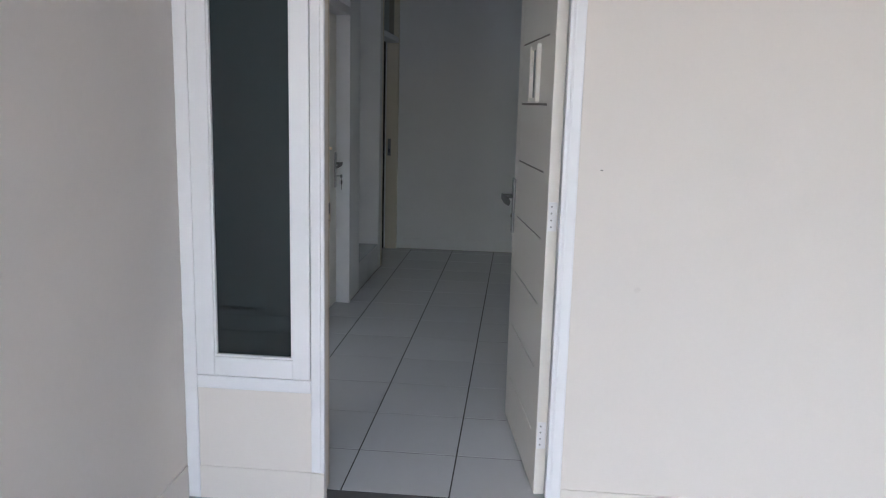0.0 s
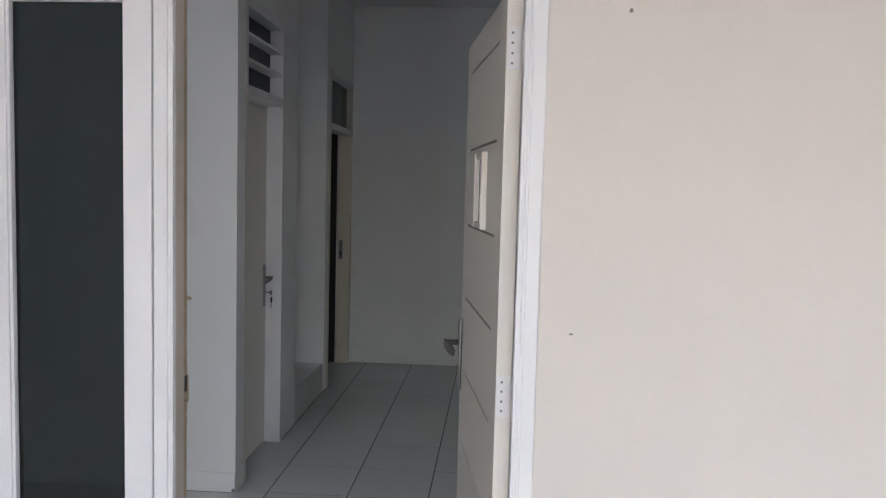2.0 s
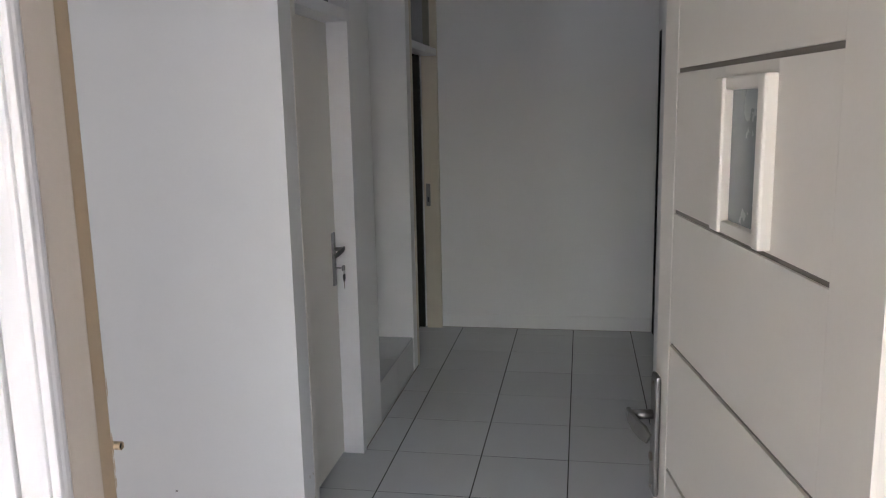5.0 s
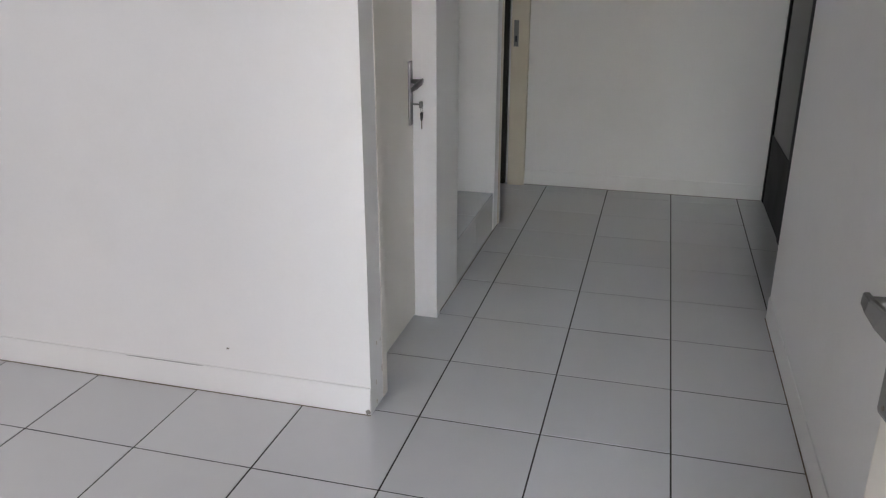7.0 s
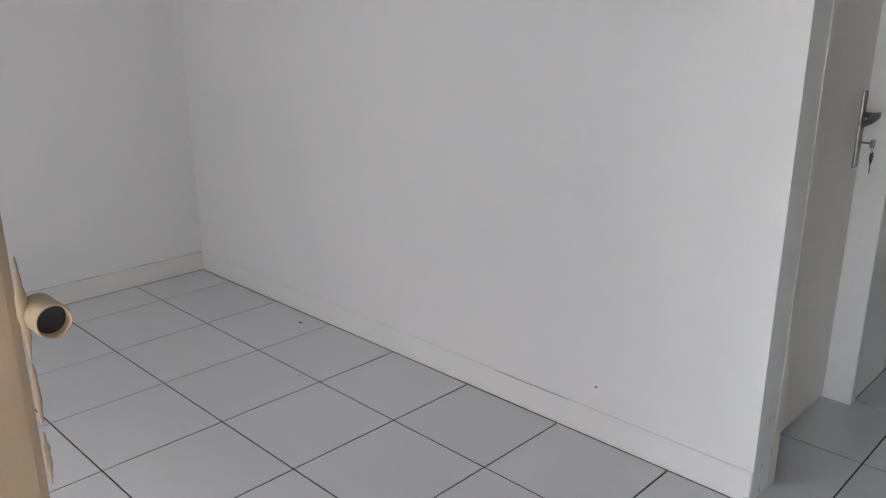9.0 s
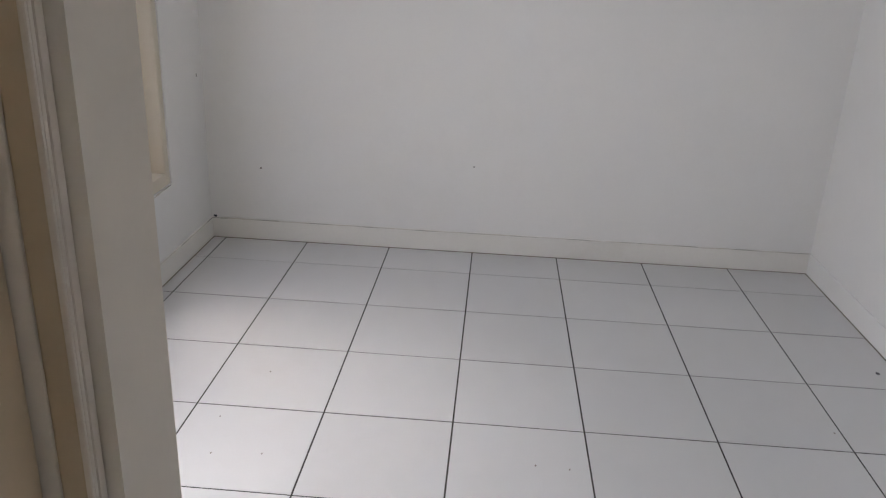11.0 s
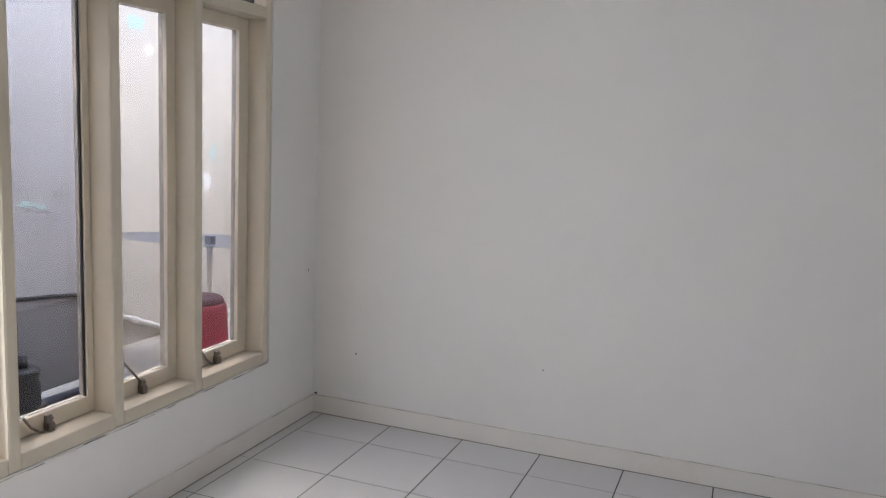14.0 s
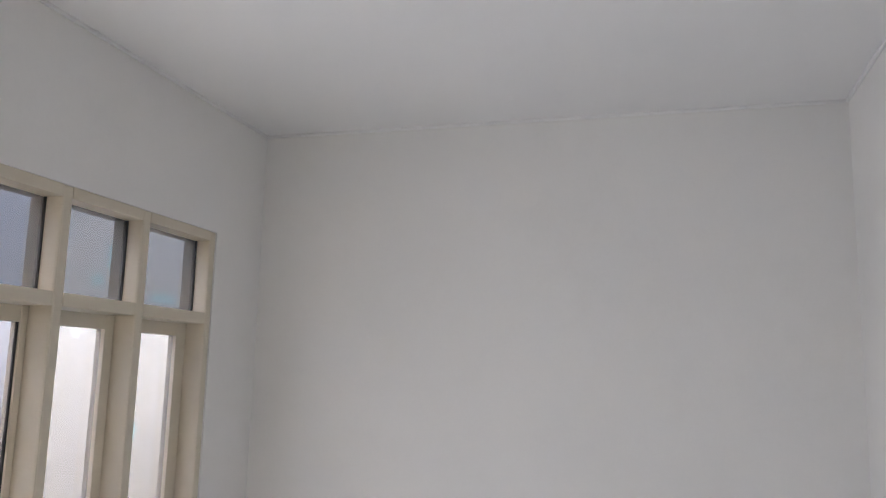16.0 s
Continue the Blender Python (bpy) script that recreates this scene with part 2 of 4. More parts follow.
def ring_tube(centre, radius, bore, length):
    """A short open pipe along x, with its bore."""
    bm = bmesh.new()
    x, y, z = centre
    rings = []
    for dx, r in ((0, bore), (0, radius), (length, radius), (length + 0.0006, (radius + bore) / 2), (length, bore), (0.0005, bore)):
        rings.append([bm.verts.new((x + dx, y + r * math.cos(k * math.pi / 12), z + r * math.sin(k * math.pi / 12))) for k in range(24)])
    for a, b in zip(rings, rings[1:]):
        for k in range(24):
            bm.faces.new((a[k], a[(k + 1) % 24], b[(k + 1) % 24], b[k]))
    return bm


def merge(*bms):
    out = bmesh.new()
    for b in bms:
        me = bpy.data.meshes.new("join")
        b.to_mesh(me)
        b.free()
        out.from_mesh(me)
        bpy.data.meshes.remove(me)
    return out


def mesh_object(name, bm, mat, smooth=False):
    bmesh.ops.recalc_face_normals(bm, faces=bm.faces)
    me = bpy.data.meshes.new(name)
    bm.to_mesh(me)
    bm.free()
    me.materials.append(mat)
    for poly in me.polygons:
        poly.use_smooth = smooth
    return new(name, me)


def part(name, bm, mat, parent, label="", smooth=False):
    ob = mesh_object(name, bm, mat, smooth)
    ob.parent = parent
    if label:
        ob["label"] = label
    return ob


def thing(name, label, category, group="", kind="", at=None):
    ob = new(name)
    tagged(ob, label, category, group, kind)
    if at:
        ob.matrix_basis = at
    return ob


def structure(name, bm, mat, label, category):
    return tagged(mesh_object(name, bm, mat), label, category, kind="structure")

# ---- the plan, in metres ----
XW, XL, XR = -3.473, -0.555, 0.79      # west wall, passage's west and east faces
YN, YS, YF = -0.031, -2.87, 2.955      # north wall of the room, window wall, passage's end
H = 3.03                               # ceiling
T = 0.4                                # floor tile


def wall(name, boxes, mat, label):
    bm = bmesh.new()
    for b in boxes:
        prism(bm, *b)
    return structure(name, bm, mat, label, "wall")


wall("wall_west", [(-3.62, XW, -3.02, 0.085, -0.05, H)], WALL_IN, "white painted plaster wall with faint smudges")
wall("wall_north", [(XW, XL, YN, 0.085, -0.05, H)], WALL_IN, "white painted plaster wall beside the passage")
wall("wall_passage_west", [
    (-0.68, XL, 0.085, 0.80, 2.44, H),
    (-0.68, XL, 2.05, YF, 2.38, H)], WALL_IN, "white painted passage wall above two doorways")
for k, b in enumerate(((-0.68, XL, 0.80, 1.005, -0.05, H), (-1.50, XL, 1.005, 1.116, -0.05, H), (-1.62, -1.50, 1.005, 2.05, -0.05, H), (-1.50, XL, 1.945, 2.05, -0.05, H))):
    wall("wall_niche_%d" % (k + 1), [b], WALL_IN, "white painted passage wall beside a deep niche")
wall("wall_end", [(-2.2, 1.2, YF, 3.08, -0.05, H)], WALL_IN, "white painted wall at the passage's end")
wall("wall_passage_east", [(XR, 0.94, -1.82, 1.11, -0.05, H)], WALL_IN, "white painted passage wall behind the open door")
wall("wall_recess_east", [(0.94, 1.10, 0.98, 1.30, -0.05, H), (0.94, 1.10, 1.30, YF, 2.06, H)], WALL_IN, "white painted wall above a dark doorway")
wall("wall_south", [
    (-3.473, -3.045, -3.02, YS, -0.05, H), (-1.14, -0.677, -3.02, YS, -0.05, H),
    (-3.045, -1.14, -3.02, YS, -0.05, 0.385), (-3.045, -1.14, -3.02, YS, 2.428, H)], WALL_IN, "white painted wall round a row of windows")
wall("wall_porch_side_inner", [(-0.677, -0.635, -2.87, -1.875, -0.05, H), (-0.635, -0.548, -1.8965, -1.875, -0.05, 2.40)], WALL_END, "beige painted inner end of the porch wall")
wall("wall_porch_side", [(-0.635, -0.567, -4.45, -1.8965, -0.12, 3.4), (-0.635, -0.567, -9.0, -4.45, -0.12, 1.6)], WALL_OUT, "cream painted porch side wall")
wall("wall_front", [(0.796, 6.0, -1.972, -1.82, -0.12, 3.4), (-0.70, 0.796, -1.972, -1.82, 2.40, 3.4)], WALL_OUT, "cream painted front wall with small nail marks")
# unseen wall, added and kept dark so less light reaches the side wall
wall("unseen_wall_porch_east", [(3.8, 3.95, -9.0, -1.972, -0.12, 3.4)], DARK_RENDER, "unseen dark grey wall added to dim the porch from the east")
wall("wall_under_side_light", [(-0.518, -0.10, -1.978, -1.90, -0.05, 0.378)], WALL_OUT, "cream painted panel below the side window")
wall("wall_back_rooms", [(-2.3, -2.2, 0.085, 3.08, -0.05, H), (-2.2, -1.62, 2.0, 2.05, -0.05, H), (-1.62, -0.9, 0.085, 0.2, -0.05, H),
                         (2.2, 2.3, -1.82, 3.08, -0.05, H), (1.2, 2.2, YF, 3.08, -0.05, H)], WALL_IN, "plain wall that closes the back rooms")
structure("ceiling", merge(boxed(-3.62, -0.66, -3.02, 0.085, H, H + 0.1), boxed(-0.66, 2.3, -1.88, 0.085, H, H + 0.1), boxed(-2.3, 2.3, 0.085, 3.08, H, H + 0.1)), CEIL, "plain white gypsum ceiling", "ceiling")

# gypsum cornice where the walls meet the ceiling
structure("cornice", merge(boxed(XW, XW + 0.014, YS, YN, H - 0.014, H + 0.002, 0.005), boxed(XW + 0.014, -0.70, YS, YS + 0.014, H - 0.014, H + 0.002, 0.005),
                           boxed(XW + 0.014, XL, YN - 0.014, YN, H - 0.014, H + 0.002, 0.005)), CEIL, "narrow white gypsum cornice", "cornice")


def plinth(name, x0, x1, y0, y1, label="white painted plinth with a worn top edge", mat=WALL_IN):
    return structure(name, boxed(x0, x1, y0, y1, -0.01, 0.1, 0.004), mat, label, "baseboard")


plinth("baseboard_west", XW, XW + 0.009, YS, YN, "cream painted plinth with a worn top edge", PLINTH)
plinth("baseboard_north", XW + 0.009, XL, YN - 0.007, YN)
plinth("baseboard_south", XW + 0.009, -0.677, YS, YS + 0.009, "cream painted plinth with a dirty top edge", PLINTH)
plinth("baseboard_end", XL, 0.94, YF - 0.009, YF)
plinth("baseboard_passage_east", XR - 0.006, XR, -1.80, 1.11)
structure("baseboard_porch", merge(boxed(-0.567, -0.560, -9, -1.99, -0.05, 0.075), boxed(0.80, 3.8, -1.979, -1.972, -0.05, 0.075), boxed(-0.518, -0.10, -1.982, -1.978, -0.05, 0.075), boxed(-0.102, -0.05, -1.995, -1.985, -0.05, 0.08, 0.003)), WALL_OUT, "cream painted porch plinth", "baseboard")

# ground and porch slab
# outer ground is unseen and made pale to throw daylight through the door
structure("ground", boxed(-150, 150, -150, 150, -0.6, -0.12), BOUNCE_GROUND, "unseen pale ground, lightened to bounce daylight indoors", "ground")
structure("porch_slab", boxed(-0.567, 3.8, -6.5, -1.95, -0.12, -0.05), CONCRETE, "grey cement porch floor", "floor")

# ---- the entrance frame: side window, door opening, glazing above ----
FY0, FYM, FY1 = -1.985, -1.972, -1.897
entrance = thing("entrance_frame", "white painted timber frame with door, side window and top lights", "door frame", kind="structure")


def framed_bar(x0, x1, z0, z1, inner=TAN):
    part("frame_bar", boxed(x0, x1, FY0, FYM, z0, z1, 0.004), WHITE, entrance)
    part("frame_stop", boxed(x0 + 0.0012, x1 - 0.0012, FYM, -1.9235, z0 + 0.002, z1 - 0.002, 0.002), BEIGE if inner is TAN else inner, entrance)
    part("frame_rebate", boxed(x0 + 0.004, x1 - 0.004, -1.9235, FY1, z0 + 0.004, z1 - 0.004, 0.003), inner, entrance, "tan painted inner half of the frame" if inner is TAN else "")


framed_bar(-0.566, -0.518, -0.05, 2.36)
framed_bar(-0.10, -0.05, -0.05, 2.36)
framed_bar(0.743, 0.796, -0.05, 2.36, WHITE)
part("frame_lining", boxed(0.7448, 0.7955, FY1, -1.8205, -0.05, 2.36, 0.002), WHITE, entrance)
for xa, xb in ((-0.518, -0.10), (-0.05, 0.743)):
    framed_bar(xa, xb, 2.01, 2.06)
    framed_bar(xa, xb, 2.32, 2.36)
part("frame_head", boxed(-0.566, 0.796, FY0 + 0.002, FY1, 2.36, 2.40), WHITE, entrance)
framed_bar(-0.518, -0.10, 0.378, 0.426)
# quirk mouldings along the front edges of the door opening
for x in (-0.055, 0.748):
    for dx in (0.0, 0.013 if x > 0 else -0.013):
        part("frame_bead", boxed(x + dx - 0.004, x + dx + 0.004, FY0 - 0.005, FY0 + 0.003, 0.08, 2.012, 0.002), WHITE, entrance)
part("frame_bead", boxed(-0.058, 0.752, FY0 - 0.005, FY0 + 0.003, 2.012, 2.020, 0.002), WHITE, entrance)
part("frame_bead", boxed(-0.07, 0.764, FY0 - 0.005, FY0 + 0.003, 2.026, 2.033, 0.002), WHITE, entrance)
for xa, xb in ((-0.518, -0.10), (-0.05, 0.743)):
    bead = merge(boxed(xa, xb, -1.978, -1.96, 2.06, 2.07, 0.003), boxed(xa, xa + 0.012, -1.978, -1.96, 2.07, 2.32, 0.003), boxed(xb - 0.012, xb, -1.978, -1.96, 2.07, 2.32, 0.003))
    part("glazing_bead", bead, WHITE, entrance)
    part("top_light_pane", boxed(xa, xb, -1.958, -1.954, 2.06, 2.32), TINTED, entrance, "grey tinted top light pane").visible_shadow = False
# strike plate and bolt keep on the inner face of the middle post
strike = part("strike_plate", boxed(-0.0545, -0.0515, -1.9245, -1.901, 0.965, 1.083, 0.001), TAN, entrance, "paint-covered strike plate with a dark slot")
part("strike_slot", boxed(-0.053, -0.0508, -1.9195, -1.9045, 1.016, 1.056, 0.0005), BLACK, strike)
part("strike_lip", boxed(-0.054, -0.0515, -1.901, -1.892, 0.985, 1.055, 0.001), TAN, strike)
part("latch_hole", tube([(-0.052, -1.913, 0.994), (-0.0509, -1.913, 0.994)], 0.0028, 10), BLACK, strike)
for z in (0.974, 1.070):
    part("screw", tube([(-0.0518, -1.913, z), (-0.0509, -1.913, z)], 0.0030, 10), TAN, strike, "painted-over screw")
keep = part("bolt_keep", ring_tube((-0.058, -1.892, 1.2435), 0.0047, 0.0040, 0.011), TAN, entrance, "paint-covered bolt keep, an open tube", smooth=True)
part("keep_hole", tube([(-0.0575, -1.892, 1.2435), (-0.0495, -1.892, 1.2435)], 0.0040, 16), BLACK, keep)


def paint_lump(x, y, z, w, h, seed):
    """Thick torn paint along the post's inner edge."""
    rnd = random.Random(seed)
    bm = bmesh.new()
    rings = []
    n = 15
    for k in range(n):
        u = k / (n - 1)
        r = w * math.sin(math.pi * (0.06 + 0.88 * u)) * rnd.uniform(0.55, 1.1)
        rings.append([bm.verts.new((x + r * math.cos(q) * 0.5, y + r * math.sin(q), z + h * (u - 0.5))) for q in [j * math.pi / 4 for j in range(8)]])
    for a, b in zip(rings, rings[1:]):
        for j in range(8):
            bm.faces.new((a[j], a[(j + 1) % 8], b[(j + 1) % 8], b[j]))
    bm.faces.new(rings[-1])
    bm.faces.new(rings[0][::-1])
    return part("paint_lump", bm, TAN, entrance, "thick torn paint", smooth=True)


for k, (z, w, h) in enumerate(((1.246, 0.0016, 0.028), (1.222, 0.0012, 0.018), (1.203, 0.0011, 0.016), (1.17, 0.0009, 0.03), (1.11, 0.0009, 0.04), (0.94, 0.0014, 0.025), (1.31, 0.0008, 0.03))):
    paint_lump(-0.0545, -1.8965, z, w, h, 60 + k)
part("paint_ridge", boxed(-0.0548, -0.0518, -1.930, -1.899, 1.0835, 1.0875, 0.001), TAN, entrance, "ridge of old paint")

# side window sash, top hung
side = thing("side_window", "white timber side window with grey tinted glass", "window", kind="structure")
sx0, sx1, sz0, sz1 = -0.5155, -0.1025, 0.429, 2.007
gx0, gx1, gz0, gz1 = -0.450, -0.164, 0.499, 1.943
for nm, b in (("stile", (sx0, gx0, sz0, sz1)), ("stile", (gx1, sx1, sz0, sz1)), ("bottom_rail", (gx0, gx1, sz0, gz0)), ("top_rail", (gx0, gx1, gz1, sz1))):
    part(nm, boxed(b[0], b[1], -1.988, -1.945, b[2], b[3], 0.003), WHITE, side)
for b in ((sx0, gx0, sz0, sz1), (gx1, sx1, sz0, sz1), (gx0, gx1, sz0, gz0), (gx0, gx1, gz1, sz1)):
    part("sash_back", boxed(b[0], b[1], -1.9448, -1.9385, b[2], b[3], 0.002), TAN, side, "tan painted inner face of the sash")
for x, w in ((-0.540, 0.006), (-0.528, 0.003), (-0.5225, 0.002)):
    part("inner_bead", boxed(x - w, x + w, FY1 - 0.001, FY1 + 0.006, 0.0, 2.36, 0.002), BEIGE, side, "beige painted bead")
part("glazing_bead", merge(boxed(gx0, gx1, -1.984, -1.967, gz1 - 0.008, gz1, 0.002), boxed(gx0, gx1, -1.984, -1.967, gz0, gz0 + 0.008, 0.002),
                           boxed(gx0, gx0 + 0.008, -1.984, -1.967, gz0 + 0.008, gz1 - 0.008, 0.002), boxed(gx1 - 0.008, gx1, -1.984, -1.967, gz0 + 0.008, gz1 - 0.008, 0.002)), WHITE, side)
part("pane", boxed(gx0, gx1, -1.966, -1.962, gz0, gz1), TINTED, side, "grey tinted glass pane").visible_shadow = False
for x in (-0.40, -0.24):
    part("hinge", merge(boxed(x - 0.04, x + 0.04, -1.993, -1.984, 2.009, 2.018, 0.002), boxed(x - 0.04, x + 0.04, -1.994, -1.987, 1.994, 2.008, 0.002)), WHITE, side, "painted-over hinge")
part("stay_bar", merge(tube([(-0.45, -1.945, 0.676), (-0.37, -1.942, 0.672), (-0.335, -1.94, 0.668), (-0.30, -1.94, 0.674), (-0.292, -1.94, 0.668), (-0.291, -1.94, 0.640)], 0.0035, 8),
                       tube([(-0.45, -1.944, 0.668), (-0.36, -1.942, 0.664), (-0.335, -1.94, 0.668)], 0.0025, 8)), DARK_STEEL, side, "steel window stay hook behind the glass")

# ---- front door leaf, standing open ----
door = thing("door_1", "ivory painted front door with slot window standing open", "door", kind="structure", at=pose(0.7425, -1.8945, 0, 0, 0, 98.8))
# local: x along the leaf from the hinge, y towards the passage side of the opened leaf, z up; outer face at y = +0.038
LW, LT, LZ = 0.772, 0.038, 1.985
grooves = [0.22, 0.46, 0.70, 0.94, 1.177, 1.413, 1.65, 1.89]
part("leaf_core", boxed(0, LW, 0, LT - 0.006, 0.012, LZ), LEAF, door)
part("hinge_stile", boxed(0, 0.105, LT - 0.006, LT, 0.012, LZ, 0.0004), LEAF, door)
part("lock_stile", boxed(0.69, LW, LT - 0.006, LT, 0.012, LZ, 0.0015), LEAF, door)
zs = [0.012] + grooves + [LZ]
for a, b in zip(zs, zs[1:]):
    lo, hi = (a + 0.004 if a > 0.1 else a), (b - 0.004 if b < 1.95 else b)
    if a == 1.413:
        bm = merge(boxed(0.1052, 0.26, LT - 0.006, LT, lo, hi, 0.0004), boxed(0.445, 0.685, LT - 0.006, LT, lo, hi, 0.0015),
                   boxed(0.26, 0.445, LT - 0.006, LT, lo, 1.43), boxed(0.26, 0.445, LT - 0.006, LT, 1.62, hi))
    else:
        bm = boxed(0.1052, 0.685, LT - 0.006, LT, lo, hi, 0.0004)
    part("panel_board", bm, LEAF, door)
# groove floors carry a dark colour that deepens the shade between the boards
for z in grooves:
    part("groove_floor", boxed(0.105, 0.69, LT - 0.0055, LT - 0.0045, z - 0.005, z + 0.005), GROOVE, door, "groove floor coloured dark as shade")
vision = part("slot_window", merge(boxed(0.26, 0.283, LT - 0.004, LT + 0.016, 1.42, 1.63, 0.004), boxed(0.408, 0.445, LT - 0.004, LT + 0.016, 1.42, 1.63, 0.004),
                                   boxed(0.283, 0.408, LT - 0.004, LT + 0.012, 1.42, 1.437, 0.003), boxed(0.283, 0.408, LT - 0.004, LT + 0.012, 1.613, 1.63, 0.003)), LEAF, door, "ivory frame of the slot window")
part("pane", boxed(0.283, 0.408, LT - 0.004, LT + 0.001, 1.437, 1.613), FROSTED, vision, "dark glass slot")


def lever_set(parent, x, y, sign, z, long=0.24):
    """Long back plate, lever and keyhole on one face of a leaf; sign gives the side it stands out to."""
    bm = boxed(x - 0.021, x + 0.021, min(y, y + sign * 0.011), max(y, y + sign * 0.011), z - long * 0.67, z + long * 0.33, 0.007)
    plate = part("back_plate", bm, STEEL, parent, "brushed steel back plate")
    part("spindle", tube([(x, y + sign * 0.008, z), (x, y + sign * 0.052, z)], 0.0095, 18), STEEL, plate, smooth=True)
    lev = flat_bar([(x + 0.012, y + sign * 0.054, z + 0.002), (x - 0.008, y + sign * 0.055, z - 0.001), (x - 0.028, y + sign * 0.048, z - 0.010), (x - 0.044, y + sign * 0.038, z - 0.019), (x - 0.056, y + sign * 0.031, z - 0.026)],
                   [0.009, 0.010, 0.009, 0.008, 0.006], [0.018, 0.023, 0.030, 0.032, 0.022])
    part("lever", lev, STEEL, plate, "flat steel lever handle curved towards the leaf")
    for dz in (long * 0.33 - 0.016, 0.016 - long * 0.67):
        part("screw", tube([(x, y + sign * 0.0105, z + dz), (x, y + sign * 0.0122, z + dz)], 0.0036, 10), DARK_STEEL, plate)
    part("key_cylinder", tube([(x, y + sign * 0.008, z - 0.085), (x, y + sign * 0.0145, z - 0.085)], 0.009, 14), DARK_STEEL, plate, smooth=True)
    return plate


lever_set(door, 0.748, LT, 1, 1.018)
lever_set(door, 0.748, 0.0, -1, 1.018)
for z in (0.24, 1.035, 1.857):
    hp = part("hinge", merge(boxed(-0.0025, 0.0, 0.004, LT - 0.003, z - 0.05, z + 0.05, 0.0008), tube([(-0.004, -0.004, z - 0.05), (-0.004, -0.004, z + 0.05)], 0.006, 10)), WHITE, door, "painted-over steel hinge")
    for dz in (-0.035, -0.012, 0.012, 0.035):
        part("screw", tube([(-0.0024, 0.018 + (0.006 if dz * 40 % 2 else -0.006), z + dz), (-0.0036, 0.018 + (0.006 if dz * 40 % 2 else -0.006), z + dz)], 0.003, 8), STEEL, hp)
part("door_bolt", tube([(LW - 0.001, 0.019, 1.245), (LW + 0.004, 0.019, 1.245)], 0.006, 10), STEEL, door)

# ---- house number plate ----
plate = tagged(mesh_object("house_number_plate", boxed(0.867, 1.086, -1.980, -1.973, 2.083, 2.243, 0.002), BLACK), "black house number plate with white characters", "sign")
# each character keeps its own width on the plate
def character(me):
    me.materials.clear()
    me.materials.append(SIGN_WHITE)
    ob = new("character", me)
    ob.parent = plate
    ob["label"] = "white painted character"


for ch, xa, xb in (("A", 0.877, 0.919), ("I", 0.925, 0.938), ("/", 0.941, 0.962), ("J", 0.965, 0.997), ("5", 1.032, 1.071)):
    txt = bpy.data.curves.new("number", 'FONT')
    txt.body = ch
    txt.size = 0.1
    txt.extrude = 0.0006
    txt.offset = 0.0035 if ch in "AJ5" else 0.0008
    tob = new("character", txt)
    tme = bpy.data.meshes.new_from_object(tob.evaluated_get(bpy.context.evaluated_depsgraph_get()))
    bpy.data.objects.remove(tob)
    us, vs_ = [v.co.x for v in tme.vertices], [v.co.y for v in tme.vertices]
    u0, u1, v0, v1 = min(us), max(us), min(vs_), max(vs_)
    for v in tme.vertices:
        v.co = Vector((xa + (v.co.x - u0) / (u1 - u0) * (xb - xa), -1.9815 - v.co.z, 2.103 + (v.co.y - v0) / (v1 - v0) * 0.118))
    character(tme)
one = bmesh.new()
outline = [(1.014, 2.103), (1.026, 2.103), (1.026, 2.221), (1.017, 2.221), (1.012, 2.208), (1.003, 2.200), (1.003, 2.186), (1.014, 2.190)]
front = one.faces.new([one.verts.new((x, -1.9821, z)) for x, z in outline])
depth = bmesh.ops.extrude_face_region(one, geom=[front])
for v in [g for g in depth["geom"] if isinstance(g, bmesh.types.BMVert)]:
    v.co.y = -1.9802
bmesh.ops.recalc_face_normals(one, faces=one.faces)
one_mesh = bpy.data.meshes.new("character")
one.to_mesh(one_mesh)
one.free()
character(one_mesh)
for x in (0.876, 1.077):
    part("screw", tube([(x, -1.980, 2.163), (x, -1.9835, 2.163)], 0.004, 10), STEEL, plate)

# ---- passage: first door on the west side, closed ----
door2 = thing("door_2", "closed ivory flush door with louvred top light", "door", kind="structure")
JX = -0.665
part("jamb", boxed(JX, XL + 0.002, 0.0862, 0.13, -0.01, 2.44, 0.003), LEAF, door2)
part("jamb", boxed(JX, XL + 0.006, 0.752, 0.80, -0.01, 2.44, 0.003), WHITE, door2)
part("head", boxed(JX, XL + 0.006, 0.13, 0.752, 2.395, 2.44, 0.003), WHITE, door2)
part("transom_bar", boxed(JX, XL + 0.006, 0.13, 0.752, 1.965, 2.015, 0.003), WHITE, door2)
leaf2 = part("leaf", boxed(-0.68, -0.642, 0.134, 0.748, 0.01, 1.96, 0.002), LEAF, door2, "ivory painted flush leaf")
# black sheet added behind the slats, stands for the shade between them
part("louvre_shade", boxed(-0.632, -0.628, 0.13, 0.752, 2.015, 2.395), BLACK, door2, "black sheet added as shade behind the louvres")
for k in range(2):
    z = 2.015 + (k + 1) * 0.127
    part("louvre_slat", prism(bmesh.new(), -0.627, XL, 0.13, 0.752, z - 0.008, z + 0.008, 0.002), WHITE, door2)
plate2 = part("back_plate", boxed(-0.642, -0.633, 0.685, 0.722, 0.82, 1.06, 0.004), STEEL, leaf2, "brushed steel back plate")
part("spindle", tube([(-0.634, 0.705, 0.985), (-0.595, 0.705, 0.985)], 0.009, 12), STEEL, leaf2, smooth=True)
part("lever", flat_bar([(-0.594, 0.717, 0.987), (-0.592, 0.69, 0.985), (-0.596, 0.65, 0.977), (-0.606, 0.60, 0.966)], [0.009, 0.010, 0.009, 0.006], [0.018, 0.023, 0.023, 0.016]), STEEL, leaf2, "flat steel lever handle")
